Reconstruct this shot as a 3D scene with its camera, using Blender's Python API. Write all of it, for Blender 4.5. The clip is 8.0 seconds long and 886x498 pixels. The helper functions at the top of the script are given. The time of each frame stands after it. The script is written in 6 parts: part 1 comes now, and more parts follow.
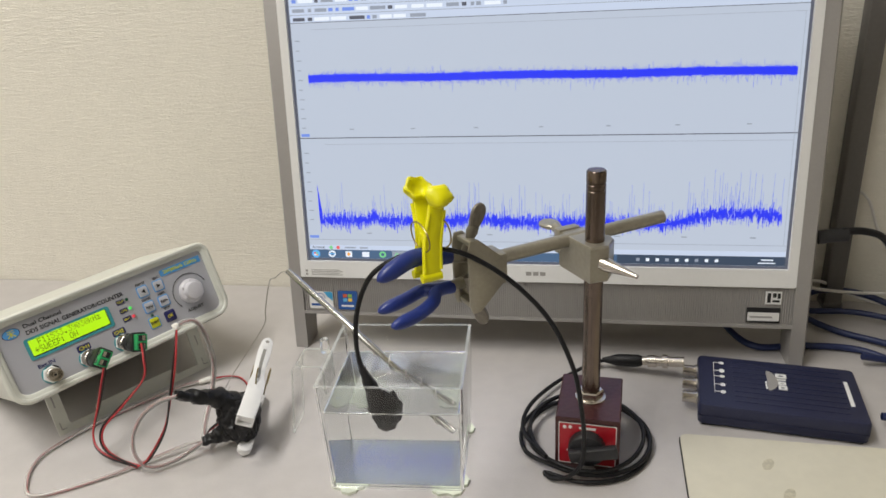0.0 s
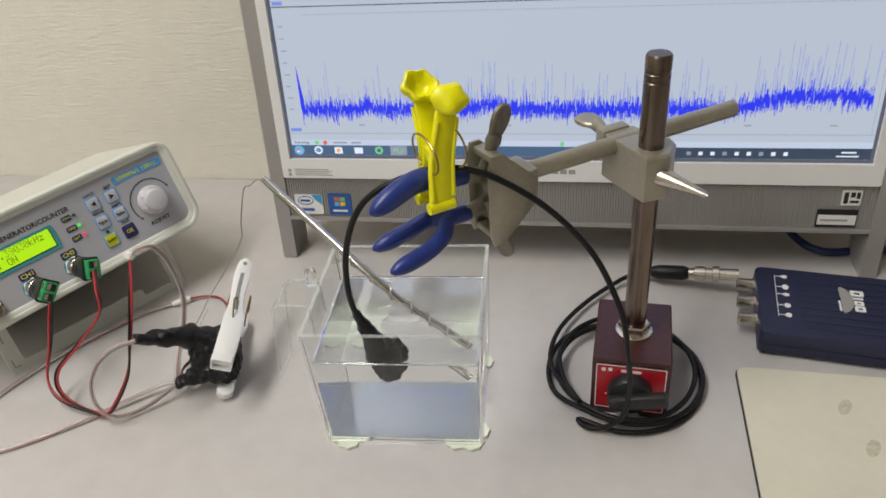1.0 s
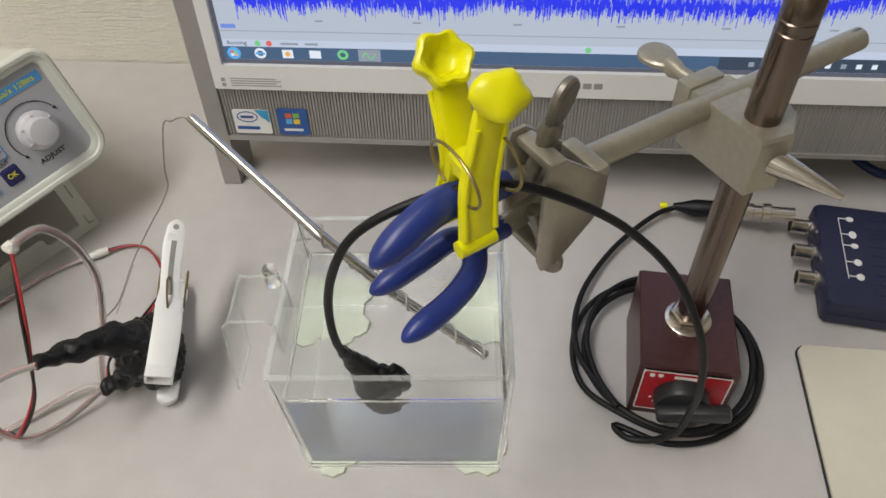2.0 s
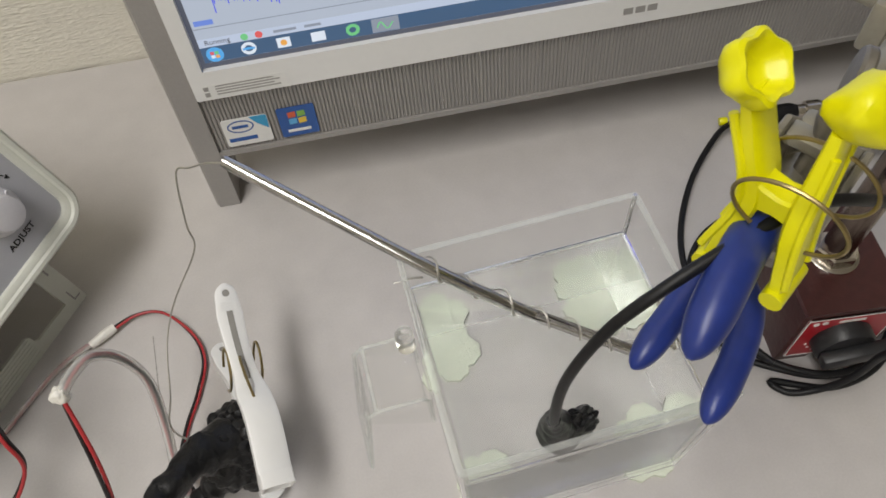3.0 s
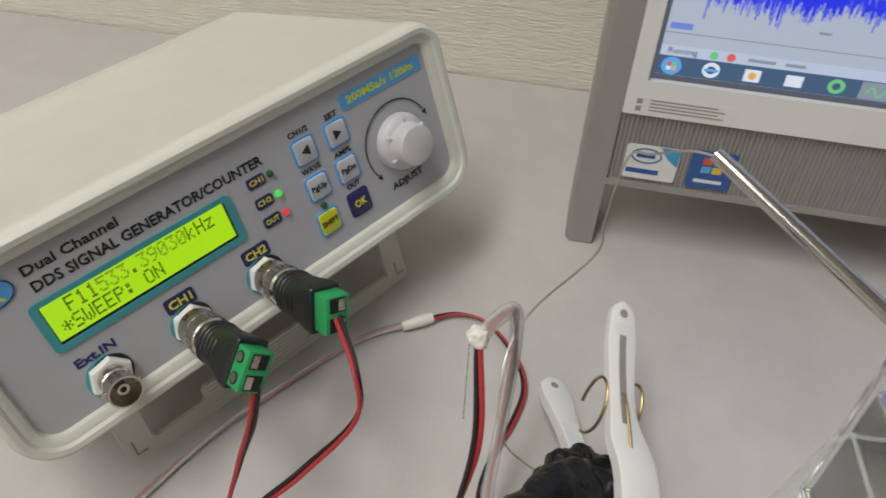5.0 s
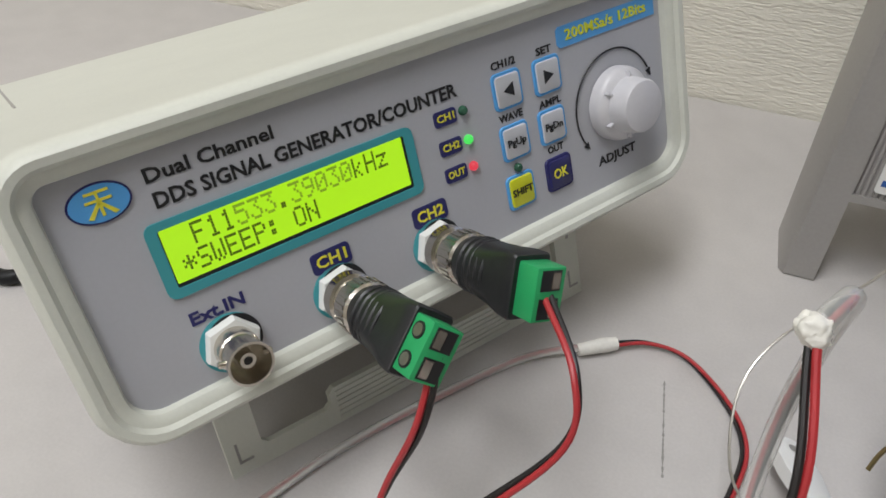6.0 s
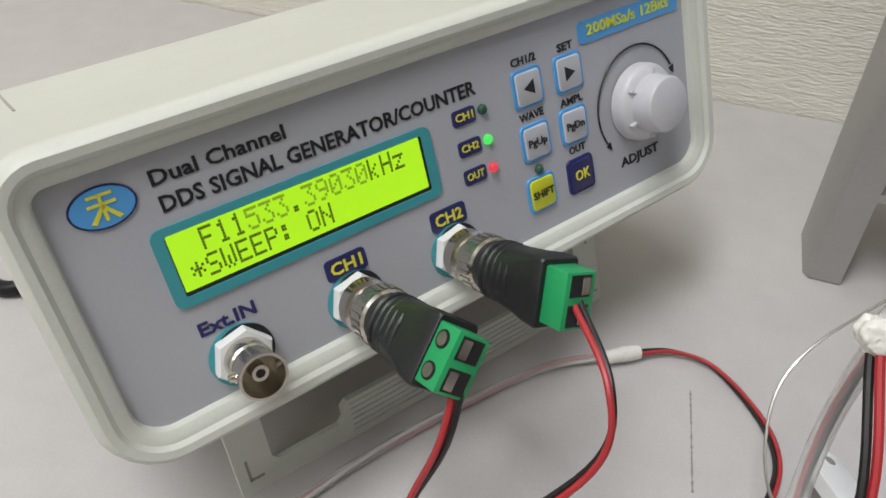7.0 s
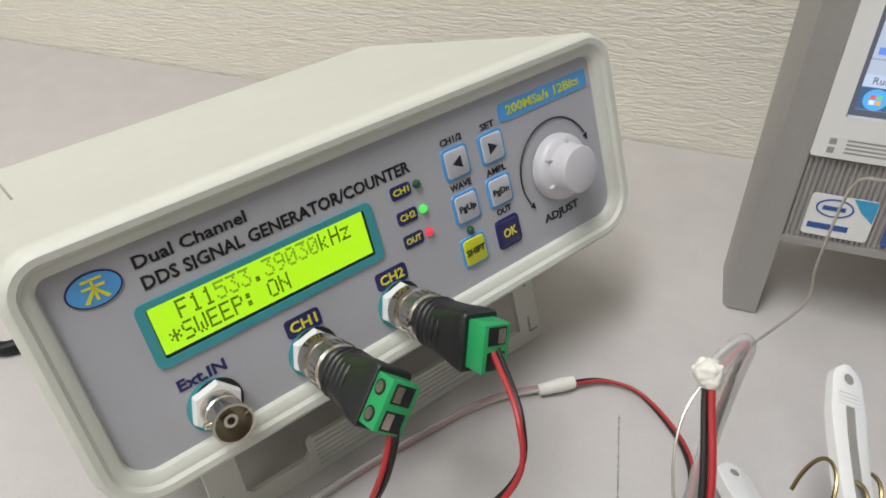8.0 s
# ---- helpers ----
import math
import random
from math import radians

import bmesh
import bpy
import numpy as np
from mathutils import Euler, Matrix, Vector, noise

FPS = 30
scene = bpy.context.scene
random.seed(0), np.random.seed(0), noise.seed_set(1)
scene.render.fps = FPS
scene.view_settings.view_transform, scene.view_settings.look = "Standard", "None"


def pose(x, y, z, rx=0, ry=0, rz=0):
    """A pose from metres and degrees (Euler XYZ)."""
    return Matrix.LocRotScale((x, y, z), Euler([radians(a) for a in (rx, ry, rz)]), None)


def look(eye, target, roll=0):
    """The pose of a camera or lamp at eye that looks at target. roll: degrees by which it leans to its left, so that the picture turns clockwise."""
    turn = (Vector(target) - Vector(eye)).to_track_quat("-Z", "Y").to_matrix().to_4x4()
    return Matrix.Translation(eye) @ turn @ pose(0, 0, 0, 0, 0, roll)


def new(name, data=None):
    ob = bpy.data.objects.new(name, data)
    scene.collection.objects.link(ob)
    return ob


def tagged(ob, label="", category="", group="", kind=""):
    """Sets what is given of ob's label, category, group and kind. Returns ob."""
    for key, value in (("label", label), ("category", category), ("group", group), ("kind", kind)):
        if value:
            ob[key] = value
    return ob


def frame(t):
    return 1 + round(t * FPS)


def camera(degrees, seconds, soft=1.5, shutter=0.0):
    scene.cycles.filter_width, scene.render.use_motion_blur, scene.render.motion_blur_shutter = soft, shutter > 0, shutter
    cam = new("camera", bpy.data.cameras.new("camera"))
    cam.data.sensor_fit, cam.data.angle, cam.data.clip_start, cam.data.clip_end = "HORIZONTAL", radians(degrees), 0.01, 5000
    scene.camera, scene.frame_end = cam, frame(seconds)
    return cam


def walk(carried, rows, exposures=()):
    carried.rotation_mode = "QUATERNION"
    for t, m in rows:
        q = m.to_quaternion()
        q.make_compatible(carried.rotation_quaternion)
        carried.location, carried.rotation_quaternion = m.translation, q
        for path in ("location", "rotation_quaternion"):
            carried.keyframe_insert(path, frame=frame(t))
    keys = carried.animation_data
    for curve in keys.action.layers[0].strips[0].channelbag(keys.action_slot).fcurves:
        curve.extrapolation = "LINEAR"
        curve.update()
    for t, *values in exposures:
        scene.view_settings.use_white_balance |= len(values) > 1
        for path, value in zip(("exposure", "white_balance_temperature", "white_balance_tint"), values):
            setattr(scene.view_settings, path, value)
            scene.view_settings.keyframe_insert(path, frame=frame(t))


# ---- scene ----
cam = camera(62.50, 8.0, soft=1.6, shutter=0.12)
PATH = [
    (0, (-0.0665, 0.0909, 0.3669), (-0.4203, 1.9091, -0.3873), -3.27),
    (0.5, (-0.0723, 0.1149, 0.3613), (-0.4381, 1.9019, -0.459), -3.49),
    (1, (-0.0917, 0.205, 0.353), (-0.4443, 1.8369, -0.7481), -4.95),
    (1.2, (-0.1021, 0.2506, 0.3507), (-0.4169, 1.7972, -0.8777), -4.51),
    (2.3, (-0.1739, 0.3743, 0.35), (-0.2617, 1.6185, -1.2135), -3.42),
    (2.5, (-0.1976, 0.394, 0.3485), (-0.2077, 1.5866, -1.257), -4.11),
    (3, (-0.2486, 0.4304, 0.3376), (-0.122, 1.5147, -1.3381), -5.57),
    (3.5, (-0.2724, 0.4425, 0.3321), (-0.1168, 1.4883, -1.3656), -4.34),
    (4, (-0.2929, 0.44, 0.3169), (-0.1274, 1.5319, -1.3505), 0.15),
    (4.5, (-0.3305, 0.4315, 0.2973), (-0.2631, 1.6418, -1.2935), 2.99),
    (5, (-0.3613, 0.4299, 0.2625), (-0.6011, 1.8164, -1.1588), 2.50),
    (5.2, (-0.3736, 0.4316, 0.2413), (-0.7111, 1.8473, -1.1305), 3.96),
    (6.3, (-0.4072, 0.4519, 0.1886), (-0.9131, 1.9059, -1.0881), 2.47),
    (6.5, (-0.4077, 0.4529, 0.187), (-0.9136, 1.9126, -1.0832), 2.28),
    (7, (-0.41, 0.4519, 0.1873), (-0.9093, 1.9179, -1.0783), 2.35),
    (7.5, (-0.4092, 0.4486, 0.1911), (-0.8978, 1.9312, -1.0591), 2.24),
    (8, (-0.393, 0.4379, 0.2146), (-0.8622, 1.9581, -0.9973), 1.15),
]
walk(cam, [(t, look(eye, target, roll)) for t, eye, target, roll in PATH], [(0, 0.14, 6500, 10), (1.0, 0.03, 6500, 10), (2.5, -0.06, 6500, 10), (4.0, -0.20, 6450, 10), (5.0, -0.20, 6400, 10), (6.4, 0.08, 6050, 10), (7.4, 0.10, 6050, 10), (8.0, 0.17, 6180, 10)])


# ---- light ----
def area_lamp(name, size_x, size_y, power, m, colour=(1.0, 0.975, 0.94)):
    data = bpy.data.lights.new(name, "AREA")
    data.shape, data.size, data.size_y, data.energy, data.color = "RECTANGLE", size_x, size_y, power, colour
    ob = new(name, data)
    ob.matrix_world = m
    return ob


world = bpy.data.worlds.new("room_air")
scene.world = world
world.use_nodes = True
world.node_tree.nodes["Background"].inputs[0].default_value = (1.0, 0.96, 0.9, 1)
world.node_tree.nodes["Background"].inputs[1].default_value = 0.03
area_lamp("ceiling_tube_lamp", 1.3, 0.40, 26.5, pose(-0.80, -0.02, 1.80, 0, 0, 90))
# unseen second lamp, added as fill from the front
area_lamp("fill_lamp_far", 1.3, 0.45, 11.5, pose(-1.35, -1.45, 1.80, 0, 0, 90))


# ---- materials ----
def material(name, colour, rough=0.5, metal=0.0, bump=0.0, scale=200.0, vary=0.06, stain=0.04, stretch=(1, 1, 1), spec=0.5, emit=0.0, coat=0.0):
    m = bpy.data.materials.new(name)
    m.use_nodes = True
    nt = m.node_tree
    b = nt.nodes["Principled BSDF"]
    b.inputs["Roughness"].default_value = rough
    b.inputs["Metallic"].default_value = metal
    b.inputs["Specular IOR Level"].default_value = spec
    b.inputs["Coat Weight"].default_value = coat
    co = nt.nodes.new("ShaderNodeTexCoord")
    mp = nt.nodes.new("ShaderNodeMapping")
    mp.inputs["Scale"].default_value = stretch
    nt.links.new(co.outputs["Object"], mp.inputs["Vector"])
    fine, wide = nt.nodes.new("ShaderNodeTexNoise"), nt.nodes.new("ShaderNodeTexNoise")
    fine.inputs["Scale"].default_value, fine.inputs["Detail"].default_value = scale, 5
    wide.inputs["Scale"].default_value, wide.inputs["Detail"].default_value = scale * 0.06, 3
    for n in (fine, wide):
        nt.links.new(mp.outputs["Vector"], n.inputs["Vector"])
    last = None
    for n, amount in ((fine, vary), (wide, stain)):
        r = nt.nodes.new("ShaderNodeMapRange")
        r.inputs["From Min"].default_value, r.inputs["From Max"].default_value = 0.3, 0.7
        r.inputs["To Min"].default_value, r.inputs["To Max"].default_value = 1 - amount, 1 + amount
        nt.links.new(n.outputs["Fac"], r.inputs["Value"])
        if last is None:
            last = r.outputs[0]
        else:
            mul = nt.nodes.new("ShaderNodeMath")
            mul.operation = "MULTIPLY"
            nt.links.new(last, mul.inputs[0])
            nt.links.new(r.outputs[0], mul.inputs[1])
            last = mul.outputs[0]
    tint = nt.nodes.new("ShaderNodeVectorMath")
    tint.operation = "SCALE"
    tint.inputs[0].default_value = colour
    nt.links.new(last, tint.inputs["Scale"])
    nt.links.new(tint.outputs[0], b.inputs["Base Color"])
    if bump:
        bp = nt.nodes.new("ShaderNodeBump")
        bp.inputs["Strength"].default_value, bp.inputs["Distance"].default_value = bump, 0.001
        nt.links.new(fine.outputs["Fac"], bp.inputs["Height"])
        nt.links.new(bp.outputs[0], b.inputs["Normal"])
    if emit:
        b.inputs["Emission Color"].default_value = (*colour, 1)
        b.inputs["Emission Strength"].default_value = emit
    return m


def glow(name, colour, strength):
    m = bpy.data.materials.new(name)
    m.use_nodes = True
    b = m.node_tree.nodes["Principled BSDF"]
    b.inputs["Base Color"].default_value = (0.02, 0.02, 0.02, 1)
    b.inputs["Roughness"].default_value = 0.35
    b.inputs["Emission Color"].default_value = (*colour, 1)
    b.inputs["Emission Strength"].default_value = strength
    return m


def clear(name, ior, colour=(1, 1, 1), rough=0.0):
    m = bpy.data.materials.new(name)
    m.use_nodes = True
    b = m.node_tree.nodes["Principled BSDF"]
    b.inputs["Base Color"].default_value = (*colour, 1)
    b.inputs["Transmission Weight"].default_value = 1
    b.inputs["Roughness"].default_value, b.inputs["IOR"].default_value = rough, ior
    return m


def thin_clear(name, ior, colour, haze=0.0):
    """Thin clear plastic: lets light straight through, mirrors by Fresnel, with a milky share for sleeves and painted
    edge glints.
    """
    m = bpy.data.materials.new(name)
    m.use_nodes = True
    nt = m.node_tree
    nt.nodes.remove(nt.nodes["Principled BSDF"])
    out = nt.nodes["Material Output"]
    lw, mix = nt.nodes.new("ShaderNodeLayerWeight"), nt.nodes.new("ShaderNodeMixShader")
    lw.inputs["Blend"].default_value = 0.5
    power, fr = nt.nodes.new("ShaderNodeMath"), nt.nodes.new("ShaderNodeMath")
    power.operation, fr.operation = "POWER", "MULTIPLY_ADD"
    power.inputs[1].default_value = 5.0
    low = ((ior - 1) / (ior + 1)) ** 2
    fr.inputs[1].default_value, fr.inputs[2].default_value = 0.75, low
    nt.links.new(lw.outputs["Facing"], power.inputs[0])
    nt.links.new(power.outputs[0], fr.inputs[0])
    tr, gl = nt.nodes.new("ShaderNodeBsdfTransparent"), nt.nodes.new("ShaderNodeBsdfGlossy")
    tr.inputs["Color"].default_value = (*colour, 1)
    gl.inputs["Roughness"].default_value = 0.03
    base = tr.outputs[0]
    if haze:
        df, mx = nt.nodes.new("ShaderNodeBsdfDiffuse"), nt.nodes.new("ShaderNodeMixShader")
        df.inputs["Color"].default_value = (0.82, 0.84, 0.82, 1)
        mx.inputs[0].default_value = haze
        nt.links.new(base, mx.inputs[1])
        nt.links.new(df.outputs[0], mx.inputs[2])
        base = mx.outputs[0]
    nt.links.new(fr.outputs[0], mix.inputs[0])
    nt.links.new(base, mix.inputs[1])
    nt.links.new(gl.outputs[0], mix.inputs[2])
    nt.links.new(mix.outputs[0], out.inputs["Surface"])
    return m


def wallpaper_material():
    m = material("cream_wallpaper", (0.82, 0.785, 0.69), 0.85, scale=60, vary=0.02, stain=0.03)
    nt = m.node_tree
    b = nt.nodes["Principled BSDF"]
    co = nt.nodes.new("ShaderNodeTexCoord")
    heights = []
    for sx, sz, detail in ((70, 420, 3), (260, 900, 2)):
        mp, n = nt.nodes.new("ShaderNodeMapping"), nt.nodes.new("ShaderNodeTexNoise")
        mp.inputs["Scale"].default_value = (sx, 1, sz)
        n.inputs["Scale"].default_value, n.inputs["Detail"].default_value = 1.0, detail
        nt.links.new(co.outputs["Object"], mp.inputs["Vector"])
        nt.links.new(mp.outputs["Vector"], n.inputs["Vector"])
        heights.append(n)
    add = nt.nodes.new("ShaderNodeMath")
    add.operation = "ADD"
    nt.links.new(heights[0].outputs["Fac"], add.inputs[0])
    nt.links.new(heights[1].outputs["Fac"], add.inputs[1])
    bp = nt.nodes.new("ShaderNodeBump")
    bp.inputs["Strength"].default_value, bp.inputs["Distance"].default_value = 0.6, 0.0016
    nt.links.new(add.outputs[0], bp.inputs["Height"])
    nt.links.new(bp.outputs[0], b.inputs["Normal"])
    return m


WALLPAPER = wallpaper_material()
TABLE = material("grey_laminate", (0.53, 0.505, 0.49), 0.42, bump=0.05, scale=900, vary=0.03, stain=0.035, spec=0.35)
DUCT_GREY = material("dark_grey_duct", (0.16, 0.15, 0.14), 0.55, scale=300, vary=0.05)
TABLE_EDGE = material("grey_table_edge", (0.3, 0.29, 0.28), 0.6)
FLOOR = material("beige_floor", (0.35, 0.32, 0.28), 0.6, scale=40)
CEILING = material("white_ceiling", (0.8, 0.79, 0.76), 0.9, scale=40)
PLASTER = material("cream_plaster", (0.72, 0.69, 0.62), 0.9, scale=40)
SILVER = material("silver_grey_plastic", (0.34, 0.325, 0.31), 0.38, metal=0.15, scale=700, vary=0.03, stain=0.02)
SILVER_DARK = material("silver_grey_mesh", (0.35, 0.34, 0.325), 0.45, metal=0.1, scale=700, vary=0.03)
WHITE_BEZEL = material("white_glossy_bezel", (0.80, 0.80, 0.79), 0.25, scale=300, vary=0.01, stain=0.01)
BLACK = material("black_plastic", (0.018, 0.018, 0.02), 0.4, scale=500, vary=0.15)
BLACK_RUBBER = material("black_rubber", (0.009, 0.009, 0.010), 0.45, spec=0.3, scale=600, vary=0.2)
PUTTY = material("black_putty", (0.007, 0.007, 0.008), 0.38, spec=0.35, bump=0.8, scale=260, vary=0.3)
CASE = material("greenish_white_case", (0.66, 0.67, 0.60), 0.42, bump=0.05, scale=900, vary=0.02, stain=0.02)
PANEL = material("blue_grey_panel", (0.45, 0.455, 0.49), 0.38, scale=900, vary=0.015, stain=0.015)
KNOB = material("pale_grey_knob", (0.62, 0.61, 0.64), 0.35, scale=500, vary=0.02)
TEAL = material("teal_print", (0.06, 0.33, 0.37), 0.4, vary=0.02)
NAVY = material("navy_print", (0.025, 0.025, 0.13), 0.35, vary=0.02)
INK = material("black_ink", (0.012, 0.012, 0.014), 0.5, vary=0.02)
YELLOW_INK = material("yellow_ink", (0.75, 0.70, 0.05), 0.5, vary=0.02)
LIME_KEY = material("lime_key", (0.72, 0.75, 0.02), 0.35, vary=0.02)
SKY_BLUE = material("sky_blue_print", (0.10, 0.36, 0.75), 0.35, vary=0.02)
KEY_WHITE = material("pale_key", (0.62, 0.63, 0.67), 0.35, vary=0.02)
NICKEL = material("nickel", (0.62, 0.58, 0.52), 0.22, metal=1.0, scale=400, vary=0.05)
STEEL = material("polished_steel", (0.54, 0.53, 0.51), 0.13, metal=1.0, scale=300, vary=0.05, stretch=(1, 1, 8))
# pole colour darkened to hold the reflection of a dark room
POLE_STEEL = material("worn_dark_steel", (0.19, 0.15, 0.125), 0.24, metal=1.0, scale=160, vary=0.12, stain=0.2, stretch=(1, 1, 0.3))
CAST = material("painted_cast_metal", (0.37, 0.345, 0.28), 0.36, metal=0.55, bump=0.1, scale=350, vary=0.06, stain=0.06)
WORN = material("worn_wing_metal", (0.22, 0.20, 0.17), 0.40, metal=0.6, bump=0.15, scale=300, vary=0.15)
WHITE_NYLON = material("white_nylon", (0.80, 0.80, 0.78), 0.4, vary=0.01)
GREEN = material("green_terminal", (0.03, 0.36, 0.12), 0.4, vary=0.04)
RED_WIRE = material("red_wire", (0.42, 0.03, 0.035), 0.4, vary=0.05)
BLACK_WIRE = material("black_wire", (0.015, 0.012, 0.012), 0.4, vary=0.05)
MILKY = thin_clear("milky_clear_sleeve", 1.45, (0.98, 0.97, 0.96), haze=0.30)
GLUE = material("white_hot_glue", (0.82, 0.80, 0.74), 0.35, bump=0.4, scale=300)
WIRE_GREY = material("tinned_wire", (0.50, 0.48, 0.44), 0.32, metal=0.8, vary=0.05)
PEG_WHITE = material("white_peg_plastic", (0.80, 0.80, 0.79), 0.38, vary=0.01, stain=0.02)
BRASS = material("brass_wire", (0.33, 0.26, 0.12), 0.3, metal=0.9)
MAROON = material("maroon_enamel", (0.060, 0.017, 0.016), 0.32, bump=0.25, scale=260, vary=0.12, stain=0.15)
RED_PLATE = material("red_dial_plate", (0.42, 0.012, 0.022), 0.3, vary=0.04)
BLUE_RUBBER = material("blue_dipped_vinyl", (0.016, 0.035, 0.21), 0.34, bump=0.1, scale=150, vary=0.10, stain=0.10)
YELLOW = material("yellow_plastic", (0.84, 0.80, 0.0), 0.35, vary=0.02, stain=0.03)
NAVY_BOX = material("navy_plastic_box", (0.014, 0.017, 0.050), 0.45, bump=0.15, scale=500, vary=0.10)
BLUE_CABLE = material("navy_cable", (0.012, 0.022, 0.085), 0.45, vary=0.1)
WHITE_CABLE = material("white_cable", (0.72, 0.70, 0.66), 0.45, vary=0.04)
CREAM_PAD = material("cream_pad", (0.63, 0.60, 0.49), 0.7, bump=0.1, scale=140, vary=0.02, stain=0.07)
PAD_EDGE = material("black_pad_base", (0.02, 0.02, 0.02), 0.8)
PALE_FELT = material("pale_green_pad", (0.66, 0.70, 0.58), 0.7, bump=0.2, scale=300, vary=0.03)
GREY_MARK = material("grey_mark", (0.28, 0.27, 0.25), 0.8)
PAPER = material("white_label", (0.78, 0.78, 0.76), 0.5, vary=0.02)
STICKER_BLUE = material("blue_sticker", (0.03, 0.10, 0.34), 0.25, vary=0.05)
STICKER_CYAN = material("cyan_sticker", (0.05, 0.33, 0.58), 0.25, vary=0.05)
S_RED = material("sticker_red", (0.65, 0.12, 0.05), 0.3)
S_GREEN = material("sticker_green", (0.22, 0.45, 0.08), 0.3)
S_BLUE = material("sticker_light_blue", (0.12, 0.42, 0.72), 0.3)
S_AMBER = material("sticker_amber", (0.80, 0.55, 0.06), 0.3)
ACRYLIC = thin_clear("clear_acrylic", 1.45, (0.99, 0.995, 0.99))
# milky white put into the acrylic's edges in place of their glints
EDGE_GLINT = thin_clear("acrylic_edge_glint", 1.45, (0.97, 0.98, 0.97), haze=0.22)
WATER = clear("water", 1.33, (1.0, 1.0, 1.0))


def bed_material(name, mirror, rough, haze):
    """Tank floor under water: clear when looked straight down on, at a slant a mirror dimmed by its tint."""
    m = bpy.data.materials.new(name)
    m.use_nodes = True
    nt = m.node_tree
    nt.nodes.remove(nt.nodes["Principled BSDF"])
    lw, ramp, mix = nt.nodes.new("ShaderNodeLayerWeight"), nt.nodes.new("ShaderNodeMapRange"), nt.nodes.new("ShaderNodeMixShader")
    lw.inputs["Blend"].default_value = 0.5
    for k, v in (("From Min", 0.16), ("From Max", 0.30), ("To Min", 0.0), ("To Max", 0.90)):
        ramp.inputs[k].default_value = v
    nt.links.new(lw.outputs["Facing"], ramp.inputs["Value"])
    tr, gl = nt.nodes.new("ShaderNodeBsdfTransparent"), nt.nodes.new("ShaderNodeBsdfGlossy")
    df, soft = nt.nodes.new("ShaderNodeBsdfDiffuse"), nt.nodes.new("ShaderNodeMixShader")
    tr.inputs["Color"].default_value = (0.90, 0.91, 0.90, 1)
    df.inputs["Color"].default_value = (0.55, 0.57, 0.56, 1)
    soft.inputs[0].default_value = haze
    gl.inputs["Color"].default_value = mirror
    gl.inputs["Roughness"].default_value = rough
    nt.links.new(tr.outputs[0], soft.inputs[1])
    nt.links.new(df.outputs[0], soft.inputs[2])
    nt.links.new(ramp.outputs[0], mix.inputs[0])
    nt.links.new(soft.outputs[0], mix.inputs[1])
    nt.links.new(gl.outputs[0], mix.inputs[2])
    nt.links.new(mix.outputs[0], nt.nodes["Material Output"].inputs["Surface"])
    return m


# dark mirror tints dim the floor's reflection; the border is rougher and hazier
WATER_BED = bed_material("water_on_tank_floor", (0.40, 0.42, 0.46, 1), 0.14, 0.05)
WATER_RIM = bed_material("water_on_floor_border", (0.42, 0.43, 0.43, 1), 0.25, 0.10)
HOOK = clear("moulded_clear_plastic", 1.46, (0.98, 0.985, 0.98))
LCD_GREEN = glow("lcd_backlight", (0.42, 0.78, 0.0), 1.0)
LCD_DOT = material("lcd_dark_dots", (0.10, 0.17, 0.01), 0.4, emit=0.0)
LCD_FAINT = material("lcd_faint_dots", (0.10, 0.17, 0.01), 0.4, emit=1.2)
LED_GREEN = glow("led_green_lit", (0.10, 0.95, 0.12), 0.8)
LED_RED = glow("led_red_lit", (0.95, 0.05, 0.08), 0.75)
LED_OFF = material("led_unlit", (0.03, 0.10, 0.06), 0.25)
SCR_BG = glow("screen_pale", (0.525, 0.59, 0.705), 0.86)
SCR_LIGHT = glow("screen_toolbar", (0.56, 0.64, 0.80), 0.92)
SCR_LINE = glow("screen_rule", (0.10, 0.11, 0.15), 0.8)
SCR_GREY = glow("screen_grey", (0.30, 0.34, 0.42), 0.9)
SCR_TASK = glow("screen_taskbar", (0.055, 0.12, 0.23), 0.9)
SCR_TASK_DARK = glow("screen_taskbar_dark", (0.03, 0.055, 0.10), 0.9)
SCR_TRACE = glow("screen_trace", (0.012, 0.03, 0.83), 1.0)
SCR_HAZE = glow("screen_trace_haze", (0.12, 0.18, 0.74), 1.0)
SCR_WHITE = glow("screen_white", (0.80, 0.86, 0.95), 0.95)
SCR_BLUE = glow("screen_icon_blue", (0.10, 0.42, 0.85), 0.95)
SCR_ORANGE = glow("screen_icon_orange", (0.90, 0.42, 0.08), 0.95)
SCR_GREEN = glow("screen_icon_green", (0.18, 0.62, 0.25), 0.95)
SCR_RED = glow("screen_icon_red", (0.80, 0.12, 0.12), 0.95)
SCR_BADGE = glow("screen_badge", (0.16, 0.27, 0.75), 0.95)


# ---- mesh helpers ----
def thing(name, m, label, category, group="", kind=""):
    ob = new(name)
    ob.matrix_world = m
    ob.empty_display_size = 0.01
    return tagged(ob, label, category, group, kind)


def part(name, bm, mat, parent, label="", smooth=True):
    me = bpy.data.meshes.new(name)
    bm.to_mesh(me)
    bm.free()
    return part_mesh(name, me, mat, parent, label, smooth)


def part_mesh(name, me, mat, parent, label="", smooth=True):
    me.materials.append(mat)
    if smooth:
        me.shade_smooth()
        me.set_sharp_from_angle(angle=radians(38))
    ob = new(name, me)
    if parent is not None:
        ob.parent = parent
    if label:
        ob["label"] = label
    return ob


